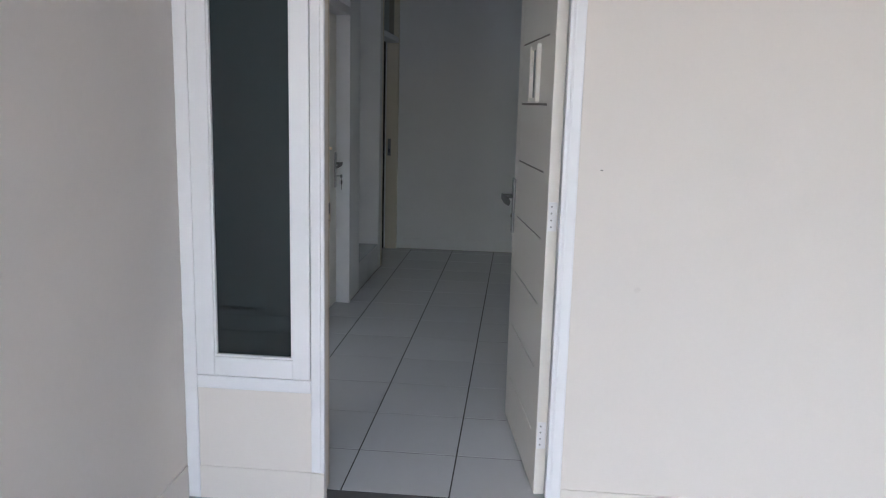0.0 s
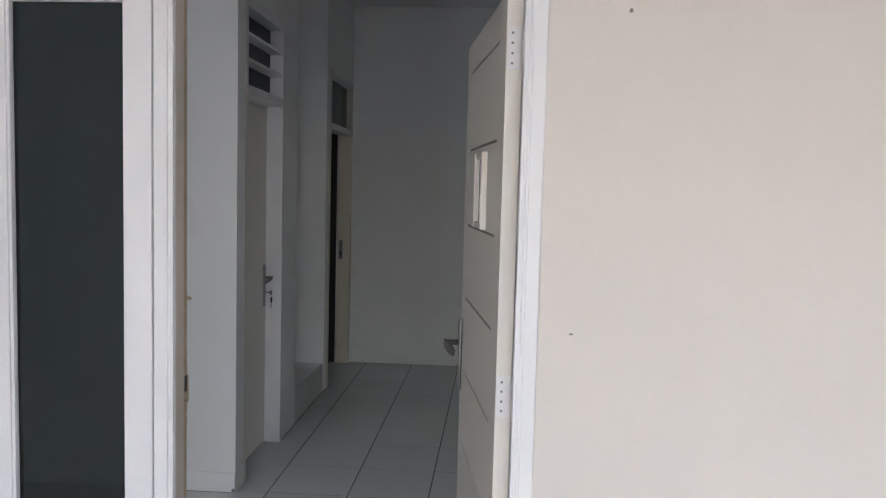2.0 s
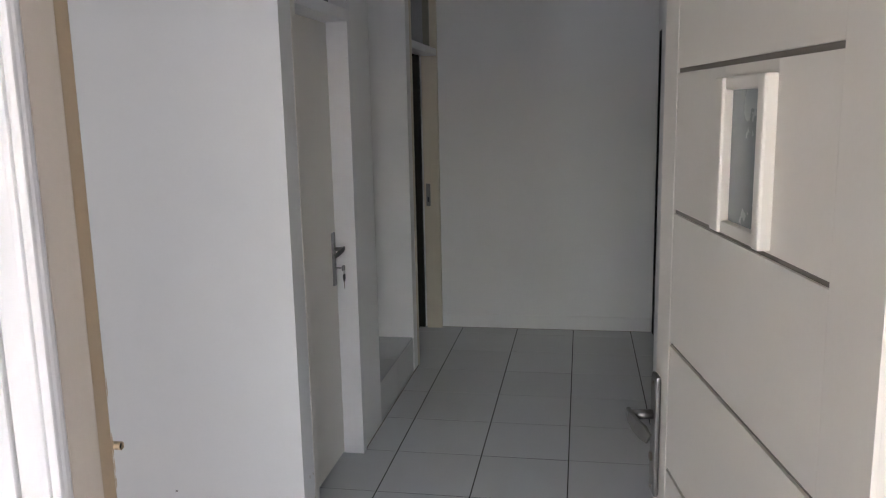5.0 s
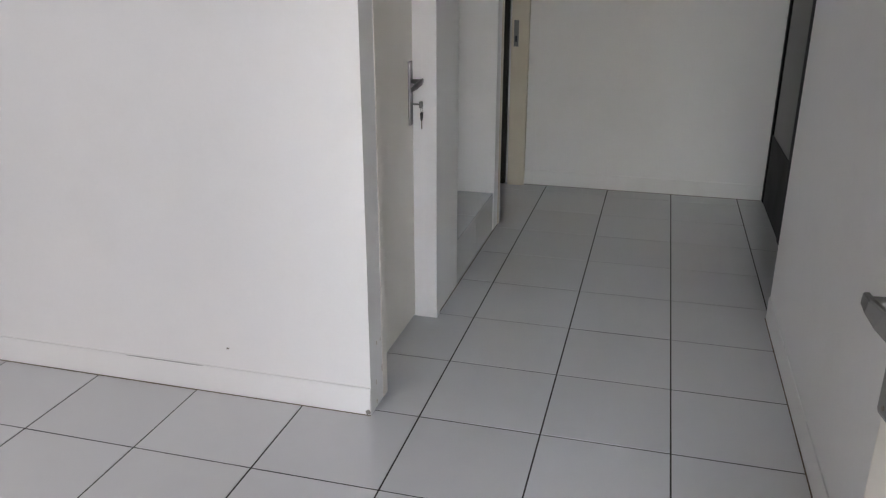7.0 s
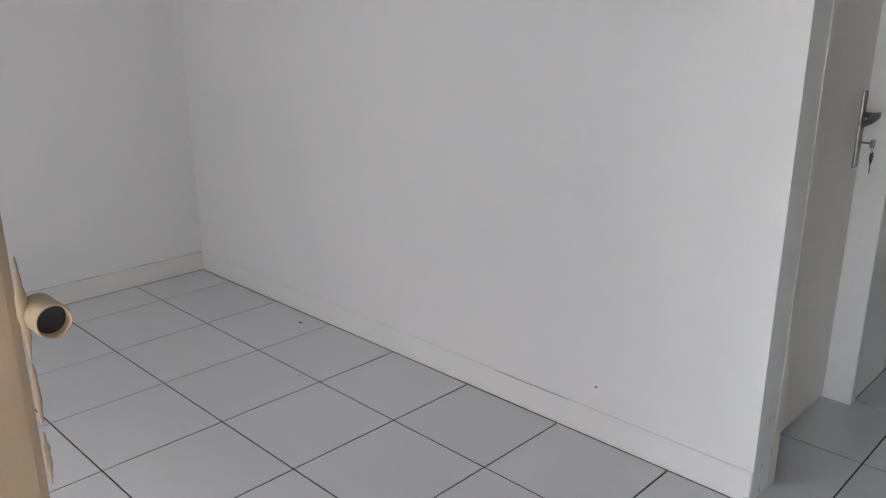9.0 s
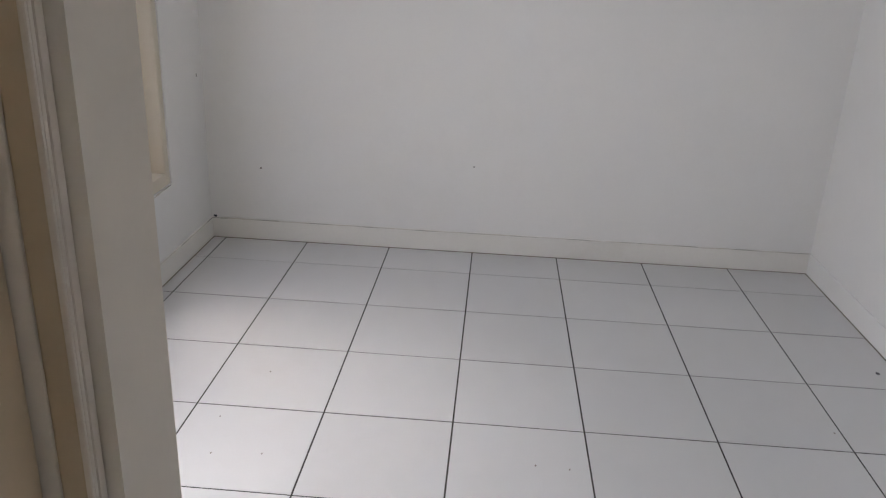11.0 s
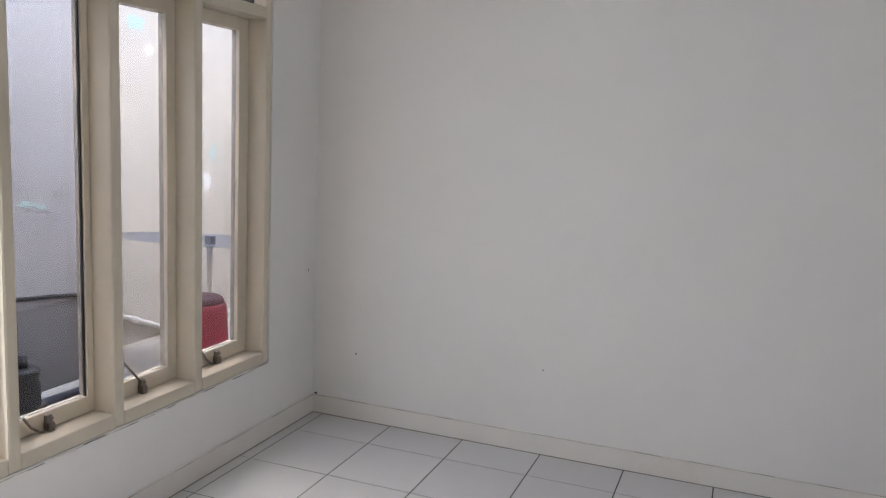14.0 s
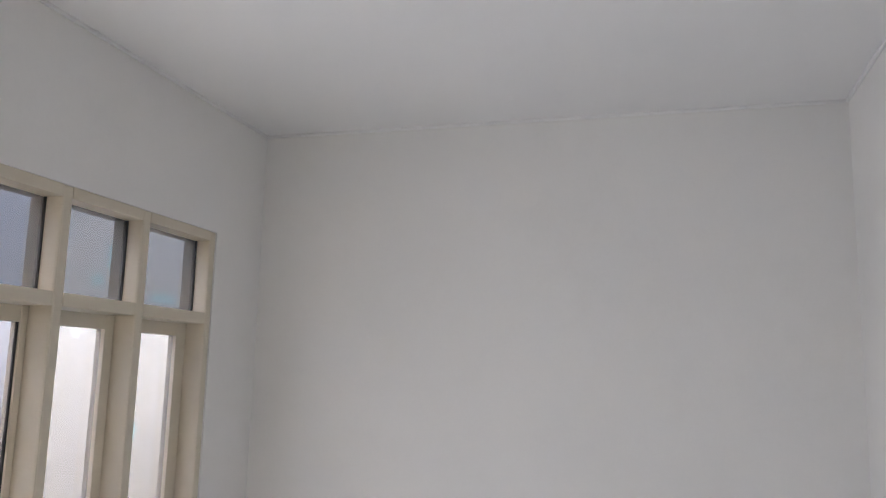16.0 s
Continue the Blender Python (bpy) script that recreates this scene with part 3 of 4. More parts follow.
key = thing("door_key", "steel key in the lock with a black-headed key hanging from it", "keys")
part("shank", merge(tube([(-0.634, 0.705, 0.90), (-0.596, 0.705, 0.90)], 0.0032, 8), boxed(-0.602, -0.592, 0.695, 0.716, 0.888, 0.911, 0.002)), STEEL, key)
part("key_ring", tube([(-0.597, 0.712 + 0.010 * math.sin(q), 0.880 + 0.012 * math.cos(q)) for q in [k * math.pi / 8 for k in range(17)]], 0.0012, 6), STEEL, key)
part("key_head", merge(boxed(-0.600, -0.594, 0.700, 0.725, 0.846, 0.870, 0.0028), boxed(-0.5995, -0.5945, 0.705, 0.720, 0.838, 0.848, 0.002)), RUBBER, key, "black plastic key head")
part("key_blade", boxed(-0.598, -0.596, 0.709, 0.716, 0.806, 0.840, 0.0006), DARK_STEEL, key, "steel key blade")

# second doorway on the west side, dark
door3 = thing("door_3", "white painted doorway with clear top light into a dark room", "doorway", kind="structure")
part("jamb", boxed(-0.66, XL + 0.004, 2.05, 2.095, -0.01, 2.38, 0.003), CREAM, door3)
part("jamb", boxed(-0.66, XL + 0.004, 2.91, YF - 0.001, -0.01, 2.38, 0.003), CREAM, door3)
part("head", boxed(-0.66, XL + 0.004, 2.095, 2.91, 2.335, 2.38, 0.003), WHITE, door3)
part("transom_bar", boxed(-0.66, XL + 0.004, 2.095, 2.91, 1.945, 1.992, 0.003), WHITE, door3)
part("top_light_pane", boxed(-0.602, -0.598, 2.095, 2.91, 1.992, 2.335), TINTED, door3, "frosted grey top light pane")
kp = part("strike_plate", boxed(-0.645, -0.615, 2.9075, 2.9105, 0.90, 1.06, 0.001), STEEL, door3)
part("strike_slot", boxed(-0.636, -0.624, 2.9068, 2.908, 0.93, 0.965), BLACK, kp)
# the unlit room's darkness is put into this near-black wall colour
structure("dark_room_wall", merge(boxed(-2.2, -2.15, 2.05, YF, -0.05, H), boxed(-2.15, -0.68, YF - 0.03, YF - 0.002, -0.05, H)), ROOM_SHADE, "back room wall coloured dark for the unlit room", "wall")

# dark doorway opposite
dark = thing("door_4", "dark brown double door with black glass above a solid panel", "door", kind="structure")
for ya, yb in ((1.30, 2.12), (2.12, YF - 0.002)):
    part("door_frame", merge(boxed(0.945, 1.0, ya, ya + 0.05, 0, 2.06, 0.003), boxed(0.945, 1.0, yb - 0.05, yb, 0, 2.06, 0.003), boxed(0.945, 1.0, ya + 0.05, yb - 0.05, 2.0, 2.06, 0.003)), DARK_WOOD, dark)
    part("lower_panel", boxed(0.95, 0.985, ya + 0.05, yb - 0.05, 0.0, 0.43, 0.003), DARK_WOOD, dark)
    part("black_pane", boxed(0.952, 0.958, ya + 0.05, yb - 0.05, 0.43, 2.0), BLACK_GLASS, dark, "black glass pane")
    part("backing", boxed(0.985, 0.995, ya + 0.05, yb - 0.05, 0.43, 2.0), DARK_WOOD, dark)

# raised tiled platform in the niche
step = tagged(mesh_object("niche_step", boxed(-1.5, XL - 0.012, 1.116, 1.945, -0.01, 0.205), STEP_TILE), "grey tiled raised step filling a wall niche", "step", kind="structure")
for k, y0 in enumerate((1.119, 1.522)):
    y1 = (1.518, 1.942)[k]
    part("step_tile", boxed(XL - 0.012, XL - 0.006, y0, y1, 0.002, 0.207, 0.001), STEP_TILE, step)
    for x0, x1 in ((-0.962, XL - 0.008), (-1.366, -0.966)):
        part("step_tile", boxed(x0, x1, y0, y1, 0.205, 0.213, 0.001), TILE, step)

# ---- window row in the room's south wall ----
win = thing("window_1", "cream painted timber window row with four top hung sashes", "window", kind="structure")
PX = [-3.045, -2.55, -2.097, -1.644, -1.19]          # west edges of the posts
WY0, WY1 = -3.018, YS - 0.004
STILE = [0.075, 0.055, 0.034, 0.034]                  # west stile of each sash, as far as it stands clear of the post
for k, x in enumerate(PX):
    part("post", boxed(x, x + (0.045 if k == 0 else 0.05), WY0, WY1, 0.385, 2.428, 0.010), CREAM, win)
for k in range(4):
    xa, xb = PX[k] + (0.045 if k == 0 else 0.05), PX[k + 1]
    part("sill_rail", boxed(xa, xb, WY0, WY1, 0.385, 0.44, 0.005), CREAM, win)
    part("transom_bar", boxed(xa, xb, WY0, WY1, 1.995, 2.045, 0.004), CREAM, win)
    part("head", boxed(xa, xb, WY0, WY1, 2.383, 2.428, 0.004), CREAM, win)
    part("top_light_pane", boxed(xa, xb, -2.957, -2.953, 2.045, 2.383), TOP_GLASS, win).visible_shadow = False
    xg = xa + STILE[k]
    sash = part("sash", merge(boxed(xa + 0.003, xg, -3.010, -2.968, 0.443, 1.992, 0.003), boxed(xb - 0.06, xb - 0.003, -3.010, -2.968, 0.443, 1.992, 0.003),
                              boxed(xg, xb - 0.06, -3.010, -2.968, 0.443, 0.505, 0.003), boxed(xg, xb - 0.06, -3.010, -2.968, 1.935, 1.992, 0.003)), CREAM, win)
    part("pane", boxed(xg, xb - 0.06, -2.990, -2.986, 0.505, 1.935), DIMMED_PANE, sash).visible_shadow = False
    # black strips put in for the shaded groove beside the panes' west edges
    part("edge_shade", boxed(xa, xa + 0.006, -2.953, -2.944, 2.045, 2.383), RUBBER, win)
    if k >= 2:
        part("edge_shade", boxed(xg, xg + 0.006, -2.985, -2.976, 0.505, 1.935), RUBBER, win)
    xm = (xa + xb) / 2 + 0.02
    latch = part("stay", merge(boxed(xm - 0.012, xm + 0.012, -2.969, -2.94, 0.44, 0.474, 0.002), boxed(xm - 0.007, xm + 0.016, -2.962, -2.945, 0.472, 0.500, 0.003),
                               boxed(xm - 0.020, xm - 0.008, -2.955, -2.944, 0.452, 0.462, 0.002), tube([(xm, -2.962, 0.488), (xm, -2.938, 0.488)], 0.005, 10)), DARK_STEEL, win, "tarnished steel casement stay")
    arm = [(xm, -2.952, 0.478), (xm + 0.075, -2.957, 0.565), (xm + 0.15, -2.962, 0.66)] if k == 1 else [(xm + 0.022, -2.950, 0.446), (xm + 0.045, -2.950, 0.450), (xm + 0.075, -2.954, 0.475), (xm + 0.10, -2.958, 0.515)]
    part("stay_arm", tube(arm, 0.0045, 8), DARK_STEEL, latch, smooth=True)

# ---- the yard outside the window ----
structure("wall_yard", boxed(-7.2, -3.45, -5.05, -4.90, -0.12, 3.1), YARD_CREAM, "cream rendered yard wall with peeling patches", "wall")
structure("wall_yard_grey", boxed(-3.45, -0.635, -4.45, -4.30, -0.12, 3.1), YARD_GREY, "grey rendered yard wall with stains", "wall")
structure("wall_yard_return", boxed(-3.45, -3.30, -4.90, -4.45, -0.12, 3.1), YARD_CREAM, "cream rendered yard wall corner", "wall")
# three unseen walls added round the yard; their height limits its sky light
structure("wall_yard_west", boxed(-7.3, -7.2, -5.05, -3.02, -0.12, 3.1), YARD_CREAM, "cream rendered yard wall", "wall")
structure("wall_yard_north", boxed(-7.2, -3.62, -3.02, -2.9, -0.12, 3.3), YARD_CREAM, "unseen cream wall added to close the yard's north side", "wall")
structure("unseen_wall_over_windows", boxed(-3.62, -0.635, -3.02, -2.9, 3.14, 3.3), YARD_CREAM, "unseen strip of cream wall added above the windows", "wall")
structure("yard_slab", boxed(-3.52, -0.635, -4.9, -3.02, -0.16, 0.0), YARD_SLAB, "grey cement yard floor", "ground")
structure("yard_slab_west", boxed(-7.2, -3.52, -4.9, -3.02, -0.16, -0.112), YARD_FLOOR, "pale worn cement yard floor", "ground")

# dark band at the foot of the grey wall and scraped corner
structure("wall_yard_dado", boxed(-3.42, -0.64, -4.2995, -4.296, 0.0, 0.49), DARK_RENDER, "dark grey render at the wall's foot", "wall")

# satellite dish lying face up on a short post
dish = thing("satellite_dish", "large grey mesh satellite dish lying on a short post", "satellite dish", at=pose(-4.1, -4.02, 0, 0, 0, 0))
bowl = bmesh.new()
rings = []
for r in (0.0, 0.10, 0.20, 0.32, 0.43, 0.54, 0.60):
    rings.append([bowl.verts.new((r * math.cos(k * math.pi / 24), r * math.sin(k * math.pi / 24), 0.735 + 0.03 * (r / 0.6) ** 2)) for k in range(48)] if r else [bowl.verts.new((0, 0, 0.735))])
for k in range(48):
    bowl.faces.new((rings[0][0], rings[1][k], rings[1][(k + 1) % 48]))
for ra, rb in zip(rings[1:], rings[2:]):
    for k in range(48):
        bowl.faces.new((ra[k], rb[k], rb[(k + 1) % 48], ra[(k + 1) % 48]))
bmesh.ops.solidify(bowl, geom=bowl.faces, thickness=0.006)
tilt = Matrix.Rotation(radians(-5), 3, 'Y')
bmesh.ops.transform(bowl, matrix=Matrix.Translation((0, 0, 0.74)) @ tilt.to_4x4() @ Matrix.Translation((0, 0, -0.74)), verts=bowl.verts)
part("bowl", bowl, DISH, dish, smooth=True)
part("feed_block", boxed(-0.025, 0.025, -0.025, 0.025, 0.715, 0.795, 0.006), DISH, dish, "grey block at the dish's middle")
part("post", tube([(0, 0, -0.112), (0, 0, 0.735)], 0.018, 14), PVC, dish, "white painted post", smooth=True)
part("brace", tube([(0.05, 0.02, 0.735), (0.03, 0.01, 0.45), (0.02, 0, 0.40)], 0.007, 8), PVC, dish, smooth=True)
part("foot", boxed(-0.12, 0.12, -0.12, 0.12, -0.112, -0.08, 0.006), CONCRETE, dish)

# red bucket, upside down
bucket = thing("bucket", "tall red plastic bucket standing upside down on cement", "bucket", at=pose(-3.33, -3.50, 0))
part("shell", lathe([(0.172, 0.0), (0.172, 0.035), (0.167, 0.04), (0.146, 0.50), (0.140, 0.535), (0.128, 0.555)], 36), RED, bucket, smooth=True)
# the dish's shade on the upturned base is put into a darker red
part("bucket_base", lathe([(0.129, 0.552), (0.125, 0.572), (0.112, 0.585), (0.05, 0.589)], 36), SHADED_RED, bucket, "bucket base with the dish's shade in its dark red", smooth=True)
part("rim", lathe([(0.174, 0.002), (0.184, 0.004), (0.184, 0.03), (0.174, 0.034)], 36, close=False), RED, bucket, smooth=True)
part("handle", tube([(0.182 * math.cos(a), 0.182 * math.sin(a), 0.012 + 0.004 * math.sin(3 * a)) for a in [k * math.pi / 14 for k in range(15)]], 0.004, 8), STEEL, bucket)

# white water pipe along the cream wall, black hose along the grey one
pipe = thing("water_pipe", "white plastic water pipe clipped along the wall", "pipe")
part("run", tube([(-3.46, -4.875, 0.40), (-4.20, -4.875, 0.126), (-4.62, -4.875, -0.04), (-4.80, -4.875, -0.085), (-6.2, -4.875, -0.088)], 0.021, 12), PVC, pipe, smooth=True)
part("coupling", tube([(-4.30, -4.875, 0.087), (-4.37, -4.875, 0.060)], 0.029, 12), PVC, pipe, smooth=True)
hose = thing("black_hose", "black rubber hose clipped to the grey wall", "hose")
pts = [(-3.47 + 0.2 * k, -4.288, 0.50 + 0.012 * math.sin(k * 1.3) + 0.045 * max(0, k - 1) * 0.7) for k in range(13)]
part("run", tube(pts, 0.011, 10), RUBBER, hose, smooth=True)
for k in (1, 4, 7):
    part("clip", boxed(pts[k][0] - 0.01, pts[k][0] + 0.01, -4.30, -4.27, pts[k][2] - 0.02, pts[k][2] + 0.02, 0.003), PVC, hose)

# loose pipes on the yard floor
for k, (ya, col) in enumerate(((-4.235, PVC), (-4.19, PVC), (-4.14, BLUE_PIPE))):
    tagged(mesh_object("loose_pipe", tube([(-1.3, ya - 0.01 * k, 0.022 + 0.001 * k), (-3.36 + 0.05 * k, ya + 0.02, 0.024)], 0.021, 12), col, True), "plastic pipe lying along the foot of the wall", "pipe", group="pipes on the yard floor")

# water pump on its stand
pump = thing("water_pump", "black electric water pump on a cement block", "pump", at=pose(-2.36, -3.72, 0))
part("block", boxed(-0.14, 0.14, -0.1, 0.1, 0.0, 0.20, 0.01), CONCRETE, pump, "grey cement block")
part("motor", lathe([(0.085, 0.225), (0.09, 0.235), (0.09, 0.33), (0.082, 0.34), (0.082, 0.37), (0.088, 0.375), (0.088, 0.395), (0.05, 0.405)], 28), RUBBER, pump, "black pump housing", smooth=True)
part("terminal_box", boxed(0.06, 0.13, -0.05, 0.05, 0.235, 0.33, 0.008), RUBBER, pump)
part("outlet", tube([(-0.02, 0, 0.40), (-0.02, 0, 0.45)], 0.025, 14), RUBBER, pump, smooth=True)
part("cable", tube([(0.12, 0.05, 0.25), (0.16, 0.12, 0.12), (0.2, 0.2, 0.012), (0.34, 0.28, 0.008)], 0.006, 8), RUBBER, pump, smooth=True)
part("base_plate", boxed(-0.1, 0.1, -0.06, 0.06, 0.20, 0.225, 0.004), DARK_STEEL, pump)


def paint_patch(wall_ob, x, y, z, w, h, mat, seed, along="x"):
    """A ragged flake of older paint showing through the plaster."""
    rnd = random.Random(seed)
    bm = bmesh.new()
    n = 22
    ring = []
    for k in range(n):
        a = 2 * math.pi * k / n
        r = rnd.uniform(0.55, 1.1)
        p = (w * r * math.cos(a), h * r * math.sin(a))
        ring.append(bm.verts.new((x + p[0], y, z + p[1]) if along == "x" else (x, y + p[0], z + p[1])))
    bm.faces.new(ring)
    ext = bmesh.ops.extrude_face_region(bm, geom=bm.faces[:])
    d = Vector((0, 0.004, 0)) if along == "x" else Vector((0.004, 0, 0))
    for v in [g for g in ext["geom"] if isinstance(g, bmesh.types.BMVert)]:
        v.co += d
    ob = part("paint_patch", bm, mat, wall_ob)
    return ob


yard_wall = bpy.data.objects["wall_yard"]
grey_wall = bpy.data.objects["wall_yard_grey"]
paint_patch(yard_wall, -5.21, -4.902, 1.05, 0.06, 0.10, SIGN_WHITE, 3)
paint_patch(yard_wall, -5.28, -4.902, 1.28, 0.05, 0.08, TEAL, 4)
paint_patch(yard_wall, -4.42, -4.902, 2.19, 0.10, 0.06, TEAL, 5)
paint_patch(yard_wall, -4.55, -4.902, 2.02, 0.05, 0.04, SIGN_WHITE, 6)
paint_patch(yard_wall, -4.87, -4.902, 2.62, 0.07, 0.16, TEAL, 7)
paint_patch(yard_wall, -4.72, -4.902, 2.42, 0.09, 0.06, TEAL, 8)
paint_patch(yard_wall, -5.55, -4.902, 2.36, 0.22, 0.05, TEAL, 9)
paint_patch(yard_wall, -4.20, -4.902, 1.42, 0.03, 0.03, SIGN_WHITE, 10)
for k, (x, z, w, h, mat) in enumerate(((-2.93, 1.055, 0.045, 0.022, TEAL), (-2.99, 1.045, 0.04, 0.012, TEAL), (-3.04, 1.03, 0.03, 0.014, TEAL), (-2.95, 1.02, 0.018, 0.008, DARK_RENDER), (-3.02, 1.005, 0.03, 0.005, DARK_RENDER),
                                        (-3.07, 1.00, 0.012, 0.018, DARK_RENDER), (-3.13, 1.10, 0.022, 0.02, DARK_RENDER), (-3.17, 1.09, 0.012, 0.028, DARK_RENDER), (-3.09, 0.97, 0.03, 0.004, DARK_RENDER), (-3.12, 0.955, 0.02, 0.004, DARK_RENDER),
                                        (-2.95, 1.09, 0.004, 0.02, DARK_RENDER), (-2.89, 1.13, 0.02, 0.006, DARK_RENDER))):
    paint_patch(grey_wall, x, -4.302, z, w, h, mat, 300 + k)
# the grey wall's corner has lost its paint
edge = random.Random(8)
for k in range(26):
    paint_patch(grey_wall, -3.39 + edge.uniform(-0.035, 0.04), -4.302, 0.04 + 0.045 * k + edge.uniform(-0.02, 0.02), edge.uniform(0.008, 0.03), edge.uniform(0.012, 0.04), (SIGN_WHITE, DARK_RENDER, PVC)[k % 3], 330 + k)
paint_patch(yard_wall, -4.75, -4.902, 0.42, 0.03, 0.008, STAIN, 14)
paint_patch(yard_wall, -4.45, -4.902, 0.0, 0.02, 0.012, DARK_RENDER, 15)

# ---- carport roof over the porch ----
roof = thing("carport_roof", "dark corrugated steel carport roof on steel rafters", "roof", kind="structure")
bm = bmesh.new()
cols = 180
rows_ = []
for k in range(cols + 1):
    x = -0.566 + k * 4.36 / cols
    dz = 0.018 * math.sin(k * math.pi / 2.5)
    rows_.append((bm.verts.new((x, -1.975, 3.05 + dz)), bm.verts.new((x, -7.6, 2.66 + dz))))
for a, b in zip(rows_, rows_[1:]):
    bm.faces.new((a[0], b[0], b[1], a[1]))
part("roof_sheet", bm, ROOFING, roof)
for y in (-2.6, -3.85, -5.1, -6.35, -7.5):
    z = 3.0 - (-1.975 - y) * 0.0693
    part("rafter", boxed(-0.566, 3.8, y - 0.03, y + 0.03, z - 0.06, z + 0.02, 0.004), ROOFING, roof)

# ---- tree behind the carport ----
def leafy_tree(x, y, height, seed):
    rnd = random.Random(seed)
    tree = thing("tree", "green broadleaf tree beyond the carport", "tree", at=pose(x, y, -0.12))
    limbs = [tube([(0, 0, 0), (0.05, 0.02, height * 0.25), (-0.05, 0.06, height * 0.5), (0.02, 0, height * 0.75)], [0.16, 0.13, 0.09, 0.03], 10)]
    tips = []
    for k in range(9):
        a = k * 2.4
        z0 = height * (0.35 + 0.05 * k)
        r = height * rnd.uniform(0.22, 0.38)
        mid = Vector((r * 0.5 * math.cos(a), r * 0.5 * math.sin(a), z0 + r * 0.35))
        tip = Vector((r * math.cos(a), r * math.sin(a), z0 + r * rnd.uniform(0.4, 0.8)))
        limbs.append(tube([(0, 0, z0), mid, tip], [0.06, 0.04, 0.012], 8))
        tips += [mid, tip, (mid + tip) / 2]
    part("trunk", merge(*limbs), BARK, tree, smooth=True)
    verts, faces = [], []
    for k in range(3200):
        c = rnd.choice(tips) + Vector((rnd.gauss(0, 0.4), rnd.gauss(0, 0.4), rnd.gauss(0, 0.3)))
        q = Euler((rnd.uniform(0, 6.3), rnd.uniform(0, 6.3), rnd.uniform(0, 6.3)))
        ln, wd = rnd.uniform(0.08, 0.16), rnd.uniform(0.03, 0.055)
        b = len(verts)
        for p in ((0, 0, 0), (ln * 0.5, wd, 0.01), (ln, 0, 0.0), (ln * 0.5, -wd, 0.01)):
            v = Vector(p)
            v.rotate(q)
            verts.append(c + v)
        faces.append((b, b + 1, b + 2, b + 3))
    me = bpy.data.meshes.new("crown")
    me.from_pydata(verts, [], faces)
    me.materials.append(FOLIAGE)
    crown = new("crown", me)
    crown.parent = tree
    return tree


leafy_tree(-2.2, -8.2, 5.2, 21)
leafy_tree(-4.2, -10.0, 6.0, 22)

# ---- small marks ----
def mark(name, x, y, z, w, h, mat, parent, axis, seed):
    """A small stain or chip lying on a surface; axis is the surface's normal."""
    rnd = random.Random(seed)
    bm = bmesh.new()
    ring = []
    for k in range(9):
        a = 2 * math.pi * k / 9
        r = rnd.uniform(0.6, 1.05)
        u, v = w * r * math.cos(a), h * r * math.sin(a)
        ring.append(bm.verts.new({"x": (x, y + u, z + v), "y": (x + u, y, z + v), "z": (x + u, y + v, z)}[axis]))
    bm.faces.new(ring)
    d = {"x": (0.0012, 0, 0), "y": (0, -0.0012, 0), "z": (0, 0, 0.0008)}[axis]
    ext = bmesh.ops.extrude_face_region(bm, geom=bm.faces[:])
    for g in ext["geom"]:
        if isinstance(g, bmesh.types.BMVert):
            g.co += Vector(d)
    return part(name, bm, mat, parent)


west, north, south, front = (bpy.data.objects[k] for k in ("wall_west", "wall_north", "wall_south", "wall_front"))
mark("smudge", XW, -1.613, 0.419, 0.007, 0.003, GREY_MARK, west, "x", 1)
mark("smudge", XW, -2.616, 0.355, 0.005, 0.006, GREY_MARK, west, "x", 2)
mark("chip", XW, -2.85, 0.104, 0.012, 0.007, BLACK, west, "x", 3)
mark("nail_hole", 0.976, -1.972, 1.93, 0.006, 0.006, GREY_MARK, front, "y", 4)
mark("nail_hole", 0.872, -1.972, 1.205, 0.005, 0.0025, GREY_MARK, front, "y", 5)
mark("stain", 1.012, -1.972, 0.81, 0.014, 0.012, FAINT, front, "y", 6)
mark("smudge", -1.066, YN, 0.175, 0.007, 0.004, GREY_MARK, north, "y", 8)
mark("plinth_grime", -1.32, YN - 0.007, 0.0985, 0.20, 0.0012, GREY_MARK, north, "y", 9)
mark("chip", -0.563, YN - 0.007, 0.012, 0.010, 0.012, GREY_MARK, north, "y", 10)
mark("nail_hole", -3.40, YS + 0.0015, 0.785, 0.004, 0.009, GREY_MARK, south, "y", 11)
bug = mark("floor_dirt", -2.513, -0.115, 0.0005, 0.014, 0.008, BLACK, None, "z", 12)
tagged(bug, "small dark crumb lying on the white floor tiles", "debris")
for k, (x, y) in enumerate(((-2.096, -0.422), (-1.81, -1.354), (-1.804, -1.259), (-1.752, -2.269), (-1.766, -2.127), (-1.875, -2.477), (-1.935, -2.305), (-2.22, -2.23))):
    d = mark("floor_dirt", x, y, 0.0005, 0.005, 0.003, GREY_MARK, None, "z", 20 + k)
    tagged(d, "tiny grey speck of dirt on the floor tiles", "debris", group="specks on the floor")
# grime along the frame's lower edge on the window wall and the plinth tops
rnd = random.Random(5)
for k in range(5):
    lo = rnd.random() ** 2
    mark("corner_grime", XL, rnd.choice((0.03, 0.075)) + rnd.uniform(-0.008, 0.008), 0.02 + 0.25 * lo, rnd.uniform(0.002, 0.005), rnd.uniform(0.006, 0.022), STAIN, north, "x", 200 + k)
for k in range(26):
    x = -3.0 + k * 0.072 + rnd.uniform(-0.02, 0.02)
    mark("sill_grime", x, YS + 0.0015, 0.383 - rnd.uniform(0, 0.006), rnd.uniform(0.04, 0.08), rnd.uniform(0.0012, 0.003), STAIN if k % 3 else GREY_MARK, south, "y", 40 + k)
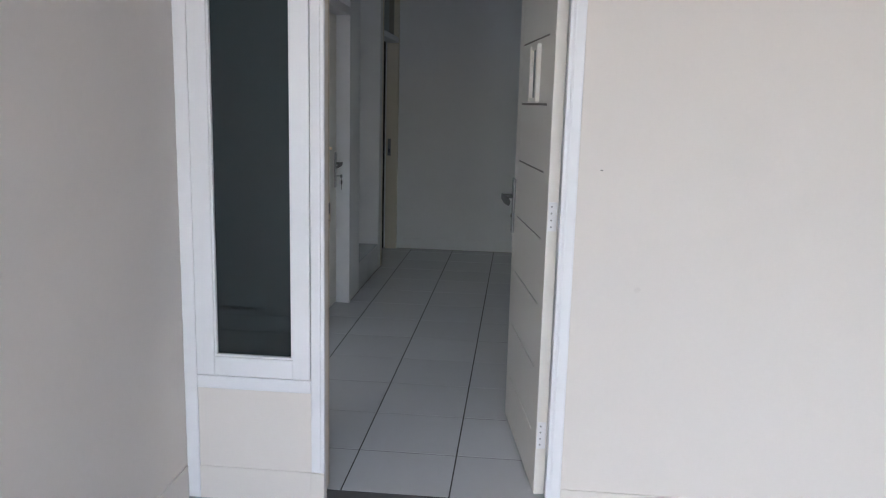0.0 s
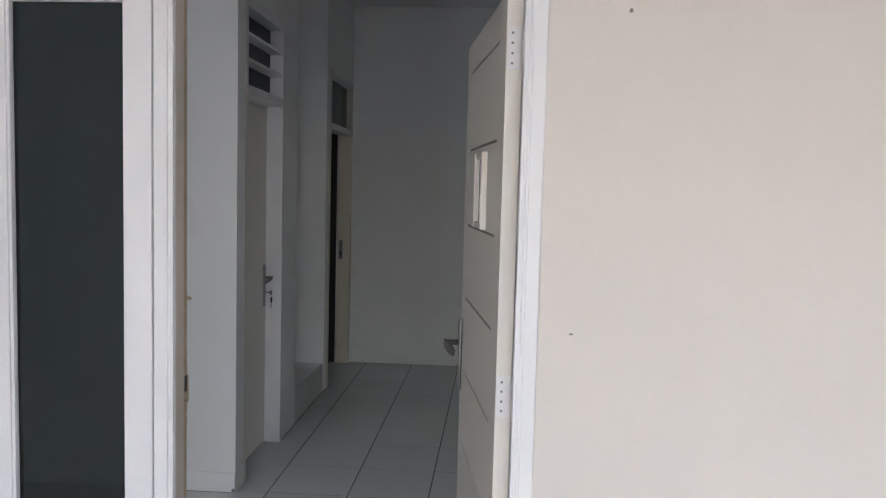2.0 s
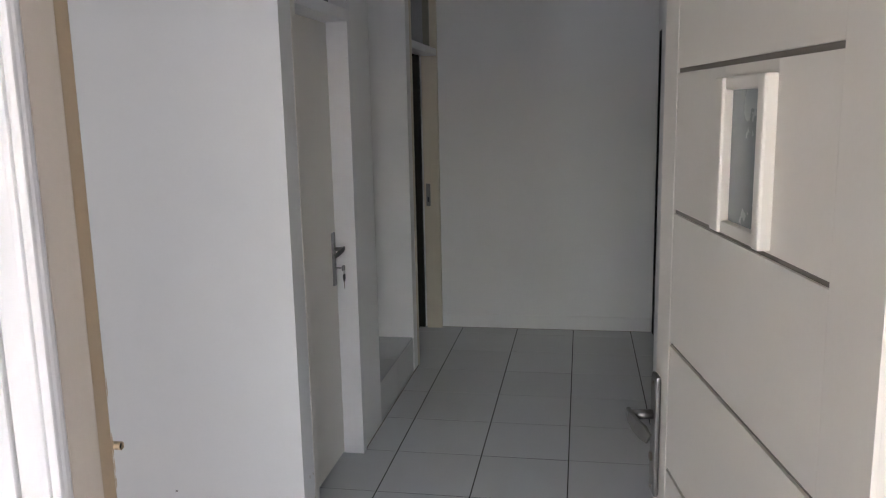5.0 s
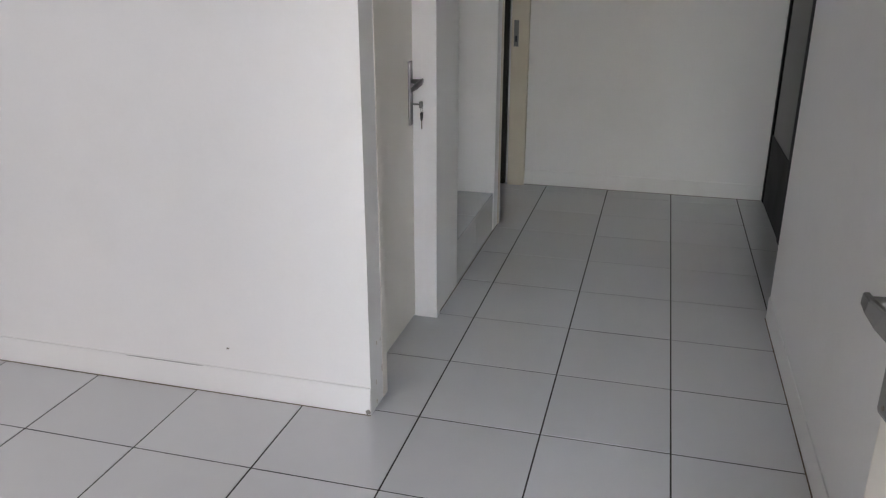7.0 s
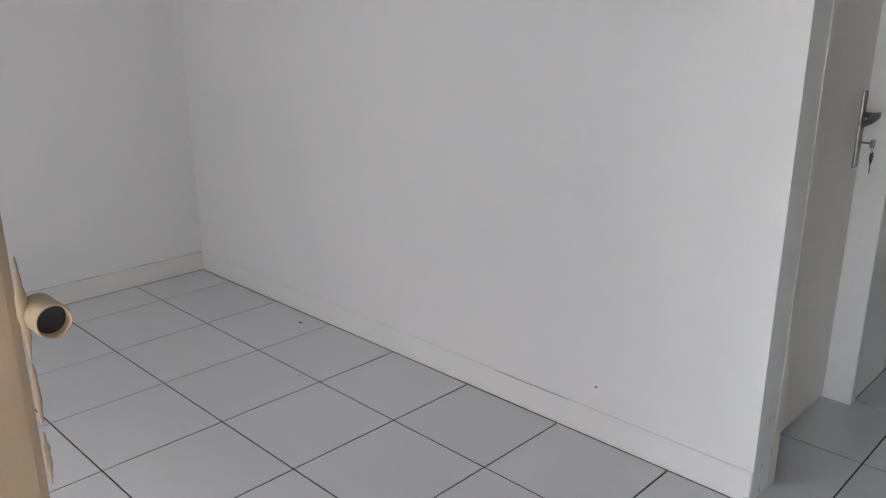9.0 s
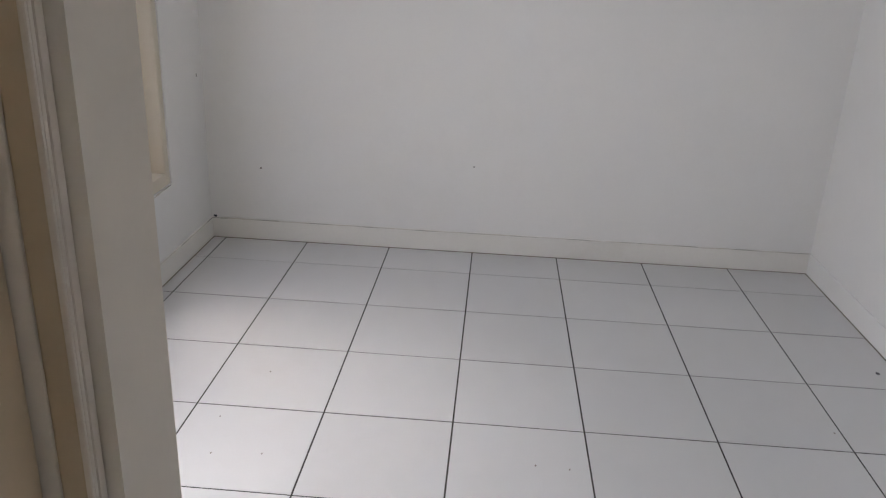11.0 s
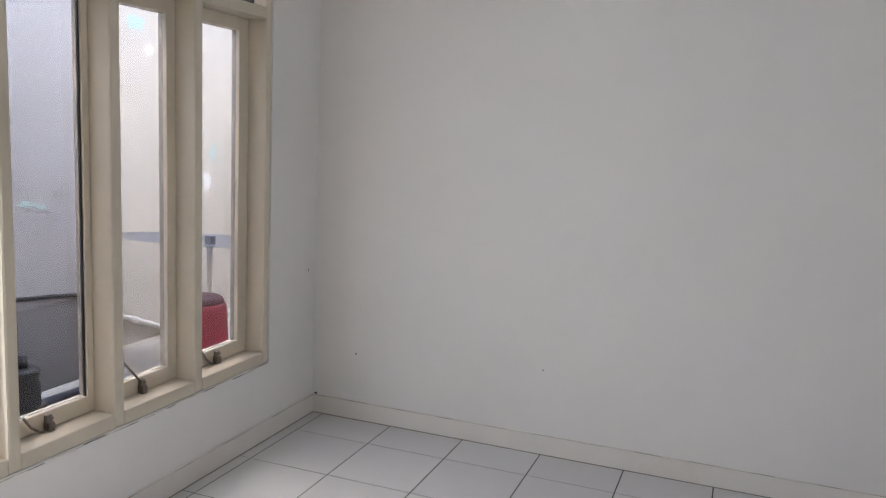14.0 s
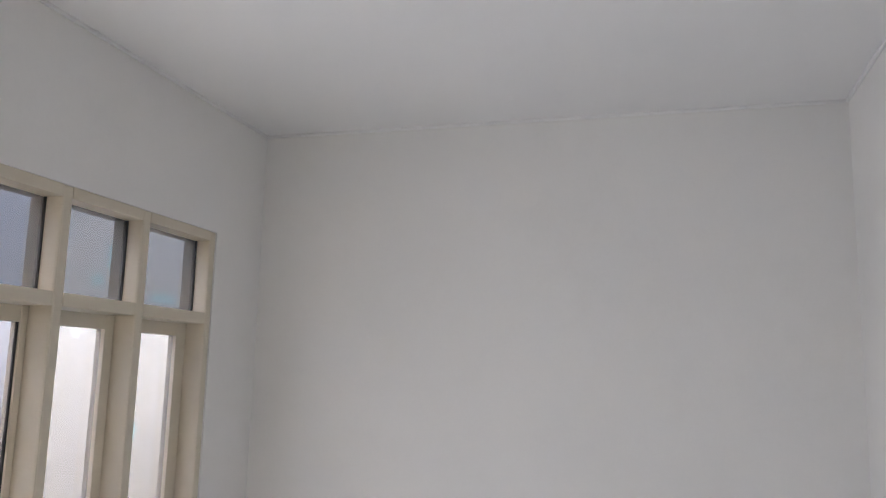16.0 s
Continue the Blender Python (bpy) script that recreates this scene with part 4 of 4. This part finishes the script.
for k in range(34):
    y = -2.84 + k * 0.083 + rnd.uniform(-0.02, 0.02)
    mark("plinth_grime", XW + 0.0088, y, 0.099 - rnd.uniform(0, 0.003), rnd.uniform(0.05, 0.10), rnd.uniform(0.0006, 0.0014), STAIN if k % 3 else GREY_MARK, west, "x", 80 + k)
for k in range(24):
    x = -3.42 + k * 0.11 + rnd.uniform(-0.03, 0.03)
    mark("plinth_grime", x, YS + 0.0105, 0.099 - rnd.uniform(0, 0.003), rnd.uniform(0.06, 0.12), rnd.uniform(0.0006, 0.0014), STAIN if k % 3 else GREY_MARK, south, "y", 120 + k)

# ---- floor tiles ----
floor = structure("floor", merge(boxed(-3.473, -0.65, -2.87, YN, -0.12, -0.0014), boxed(-0.65, 2.2, -1.95, YN, -0.12, -0.0014), boxed(-2.2, 2.2, YN, YF, -0.12, -0.0014)), GROUT, "white glazed floor tiles with dark joints", "floor")
for strip in (boxed(XW + 0.009, XW + 0.013, YS, YN, -0.01, 0.0018), boxed(XW + 0.013, -0.70, YS + 0.009, YS + 0.013, -0.01, 0.0018), boxed(XW + 0.013, XL, YN - 0.0105, YN - 0.007, -0.01, 0.0018),
              boxed(XR - 0.0095, XR - 0.006, -1.80, 1.11, -0.01, 0.0018), boxed(XL, 0.94, YF - 0.0125, YF - 0.009, -0.01, 0.0018), boxed(XL, XL + 0.0035, 0.80, 2.05, -0.01, 0.0018)):
    part("edge_joint", strip, EDGE_DIRT, floor, "brown dirt in the joint along the wall")
G = 0.0026
shared = {}


def floor_tile(x0, x1, y0, y1):
    key_ = (round(x1 - x0, 4), round(y1 - y0, 4))
    if key_ not in shared:
        w, d = key_
        bm = bmesh.new()
        vs = []
        for (i, z) in ((G, -0.004), (G, -0.0004), (G + 0.0005, 0.0)):
            vs.append([bm.verts.new((x, y, z)) for x, y in ((i, i), (w - i, i), (w - i, d - i), (i, d - i))])
        for a, b in zip(vs, vs[1:]):
            for k in range(4):
                bm.faces.new((a[k], a[(k + 1) % 4], b[(k + 1) % 4], b[k]))
        bm.faces.new(vs[-1])
        me = bpy.data.meshes.new("tile")
        bm.to_mesh(me)
        bm.free()
        me.materials.append(TILE)
        shared[key_] = me
    ob = new("tile", shared[key_])
    ob.location = (x0, y0, random.uniform(-0.0003, 0.0003))
    ob.rotation_euler = (random.uniform(-0.0009, 0.0009), random.uniform(-0.0009, 0.0009), 0)
    ob.parent = floor


for i in range(-9, 3):
    for j in range(-8, 8):
        x0, y0 = i * T, j * T
        x1, y1 = x0 + T, y0 + T
        if y0 >= -0.001:
            region = (-0.72, 1.0, 0.0, YF)
        elif y0 > -2.001:
            region = (-3.473, 0.86, -1.95 if x0 > -0.81 else -2.0, 0.0)
        else:
            region = (-3.473, -0.65, -2.87, -2.0)
        a0, a1, b0, b1 = max(x0, region[0]), min(x1, region[1]), max(y0, region[2]), min(y1, region[3])
        if a1 - a0 > 0.02 and b1 - b0 > 0.02:
            floor_tile(a0, a1, b0, b1)
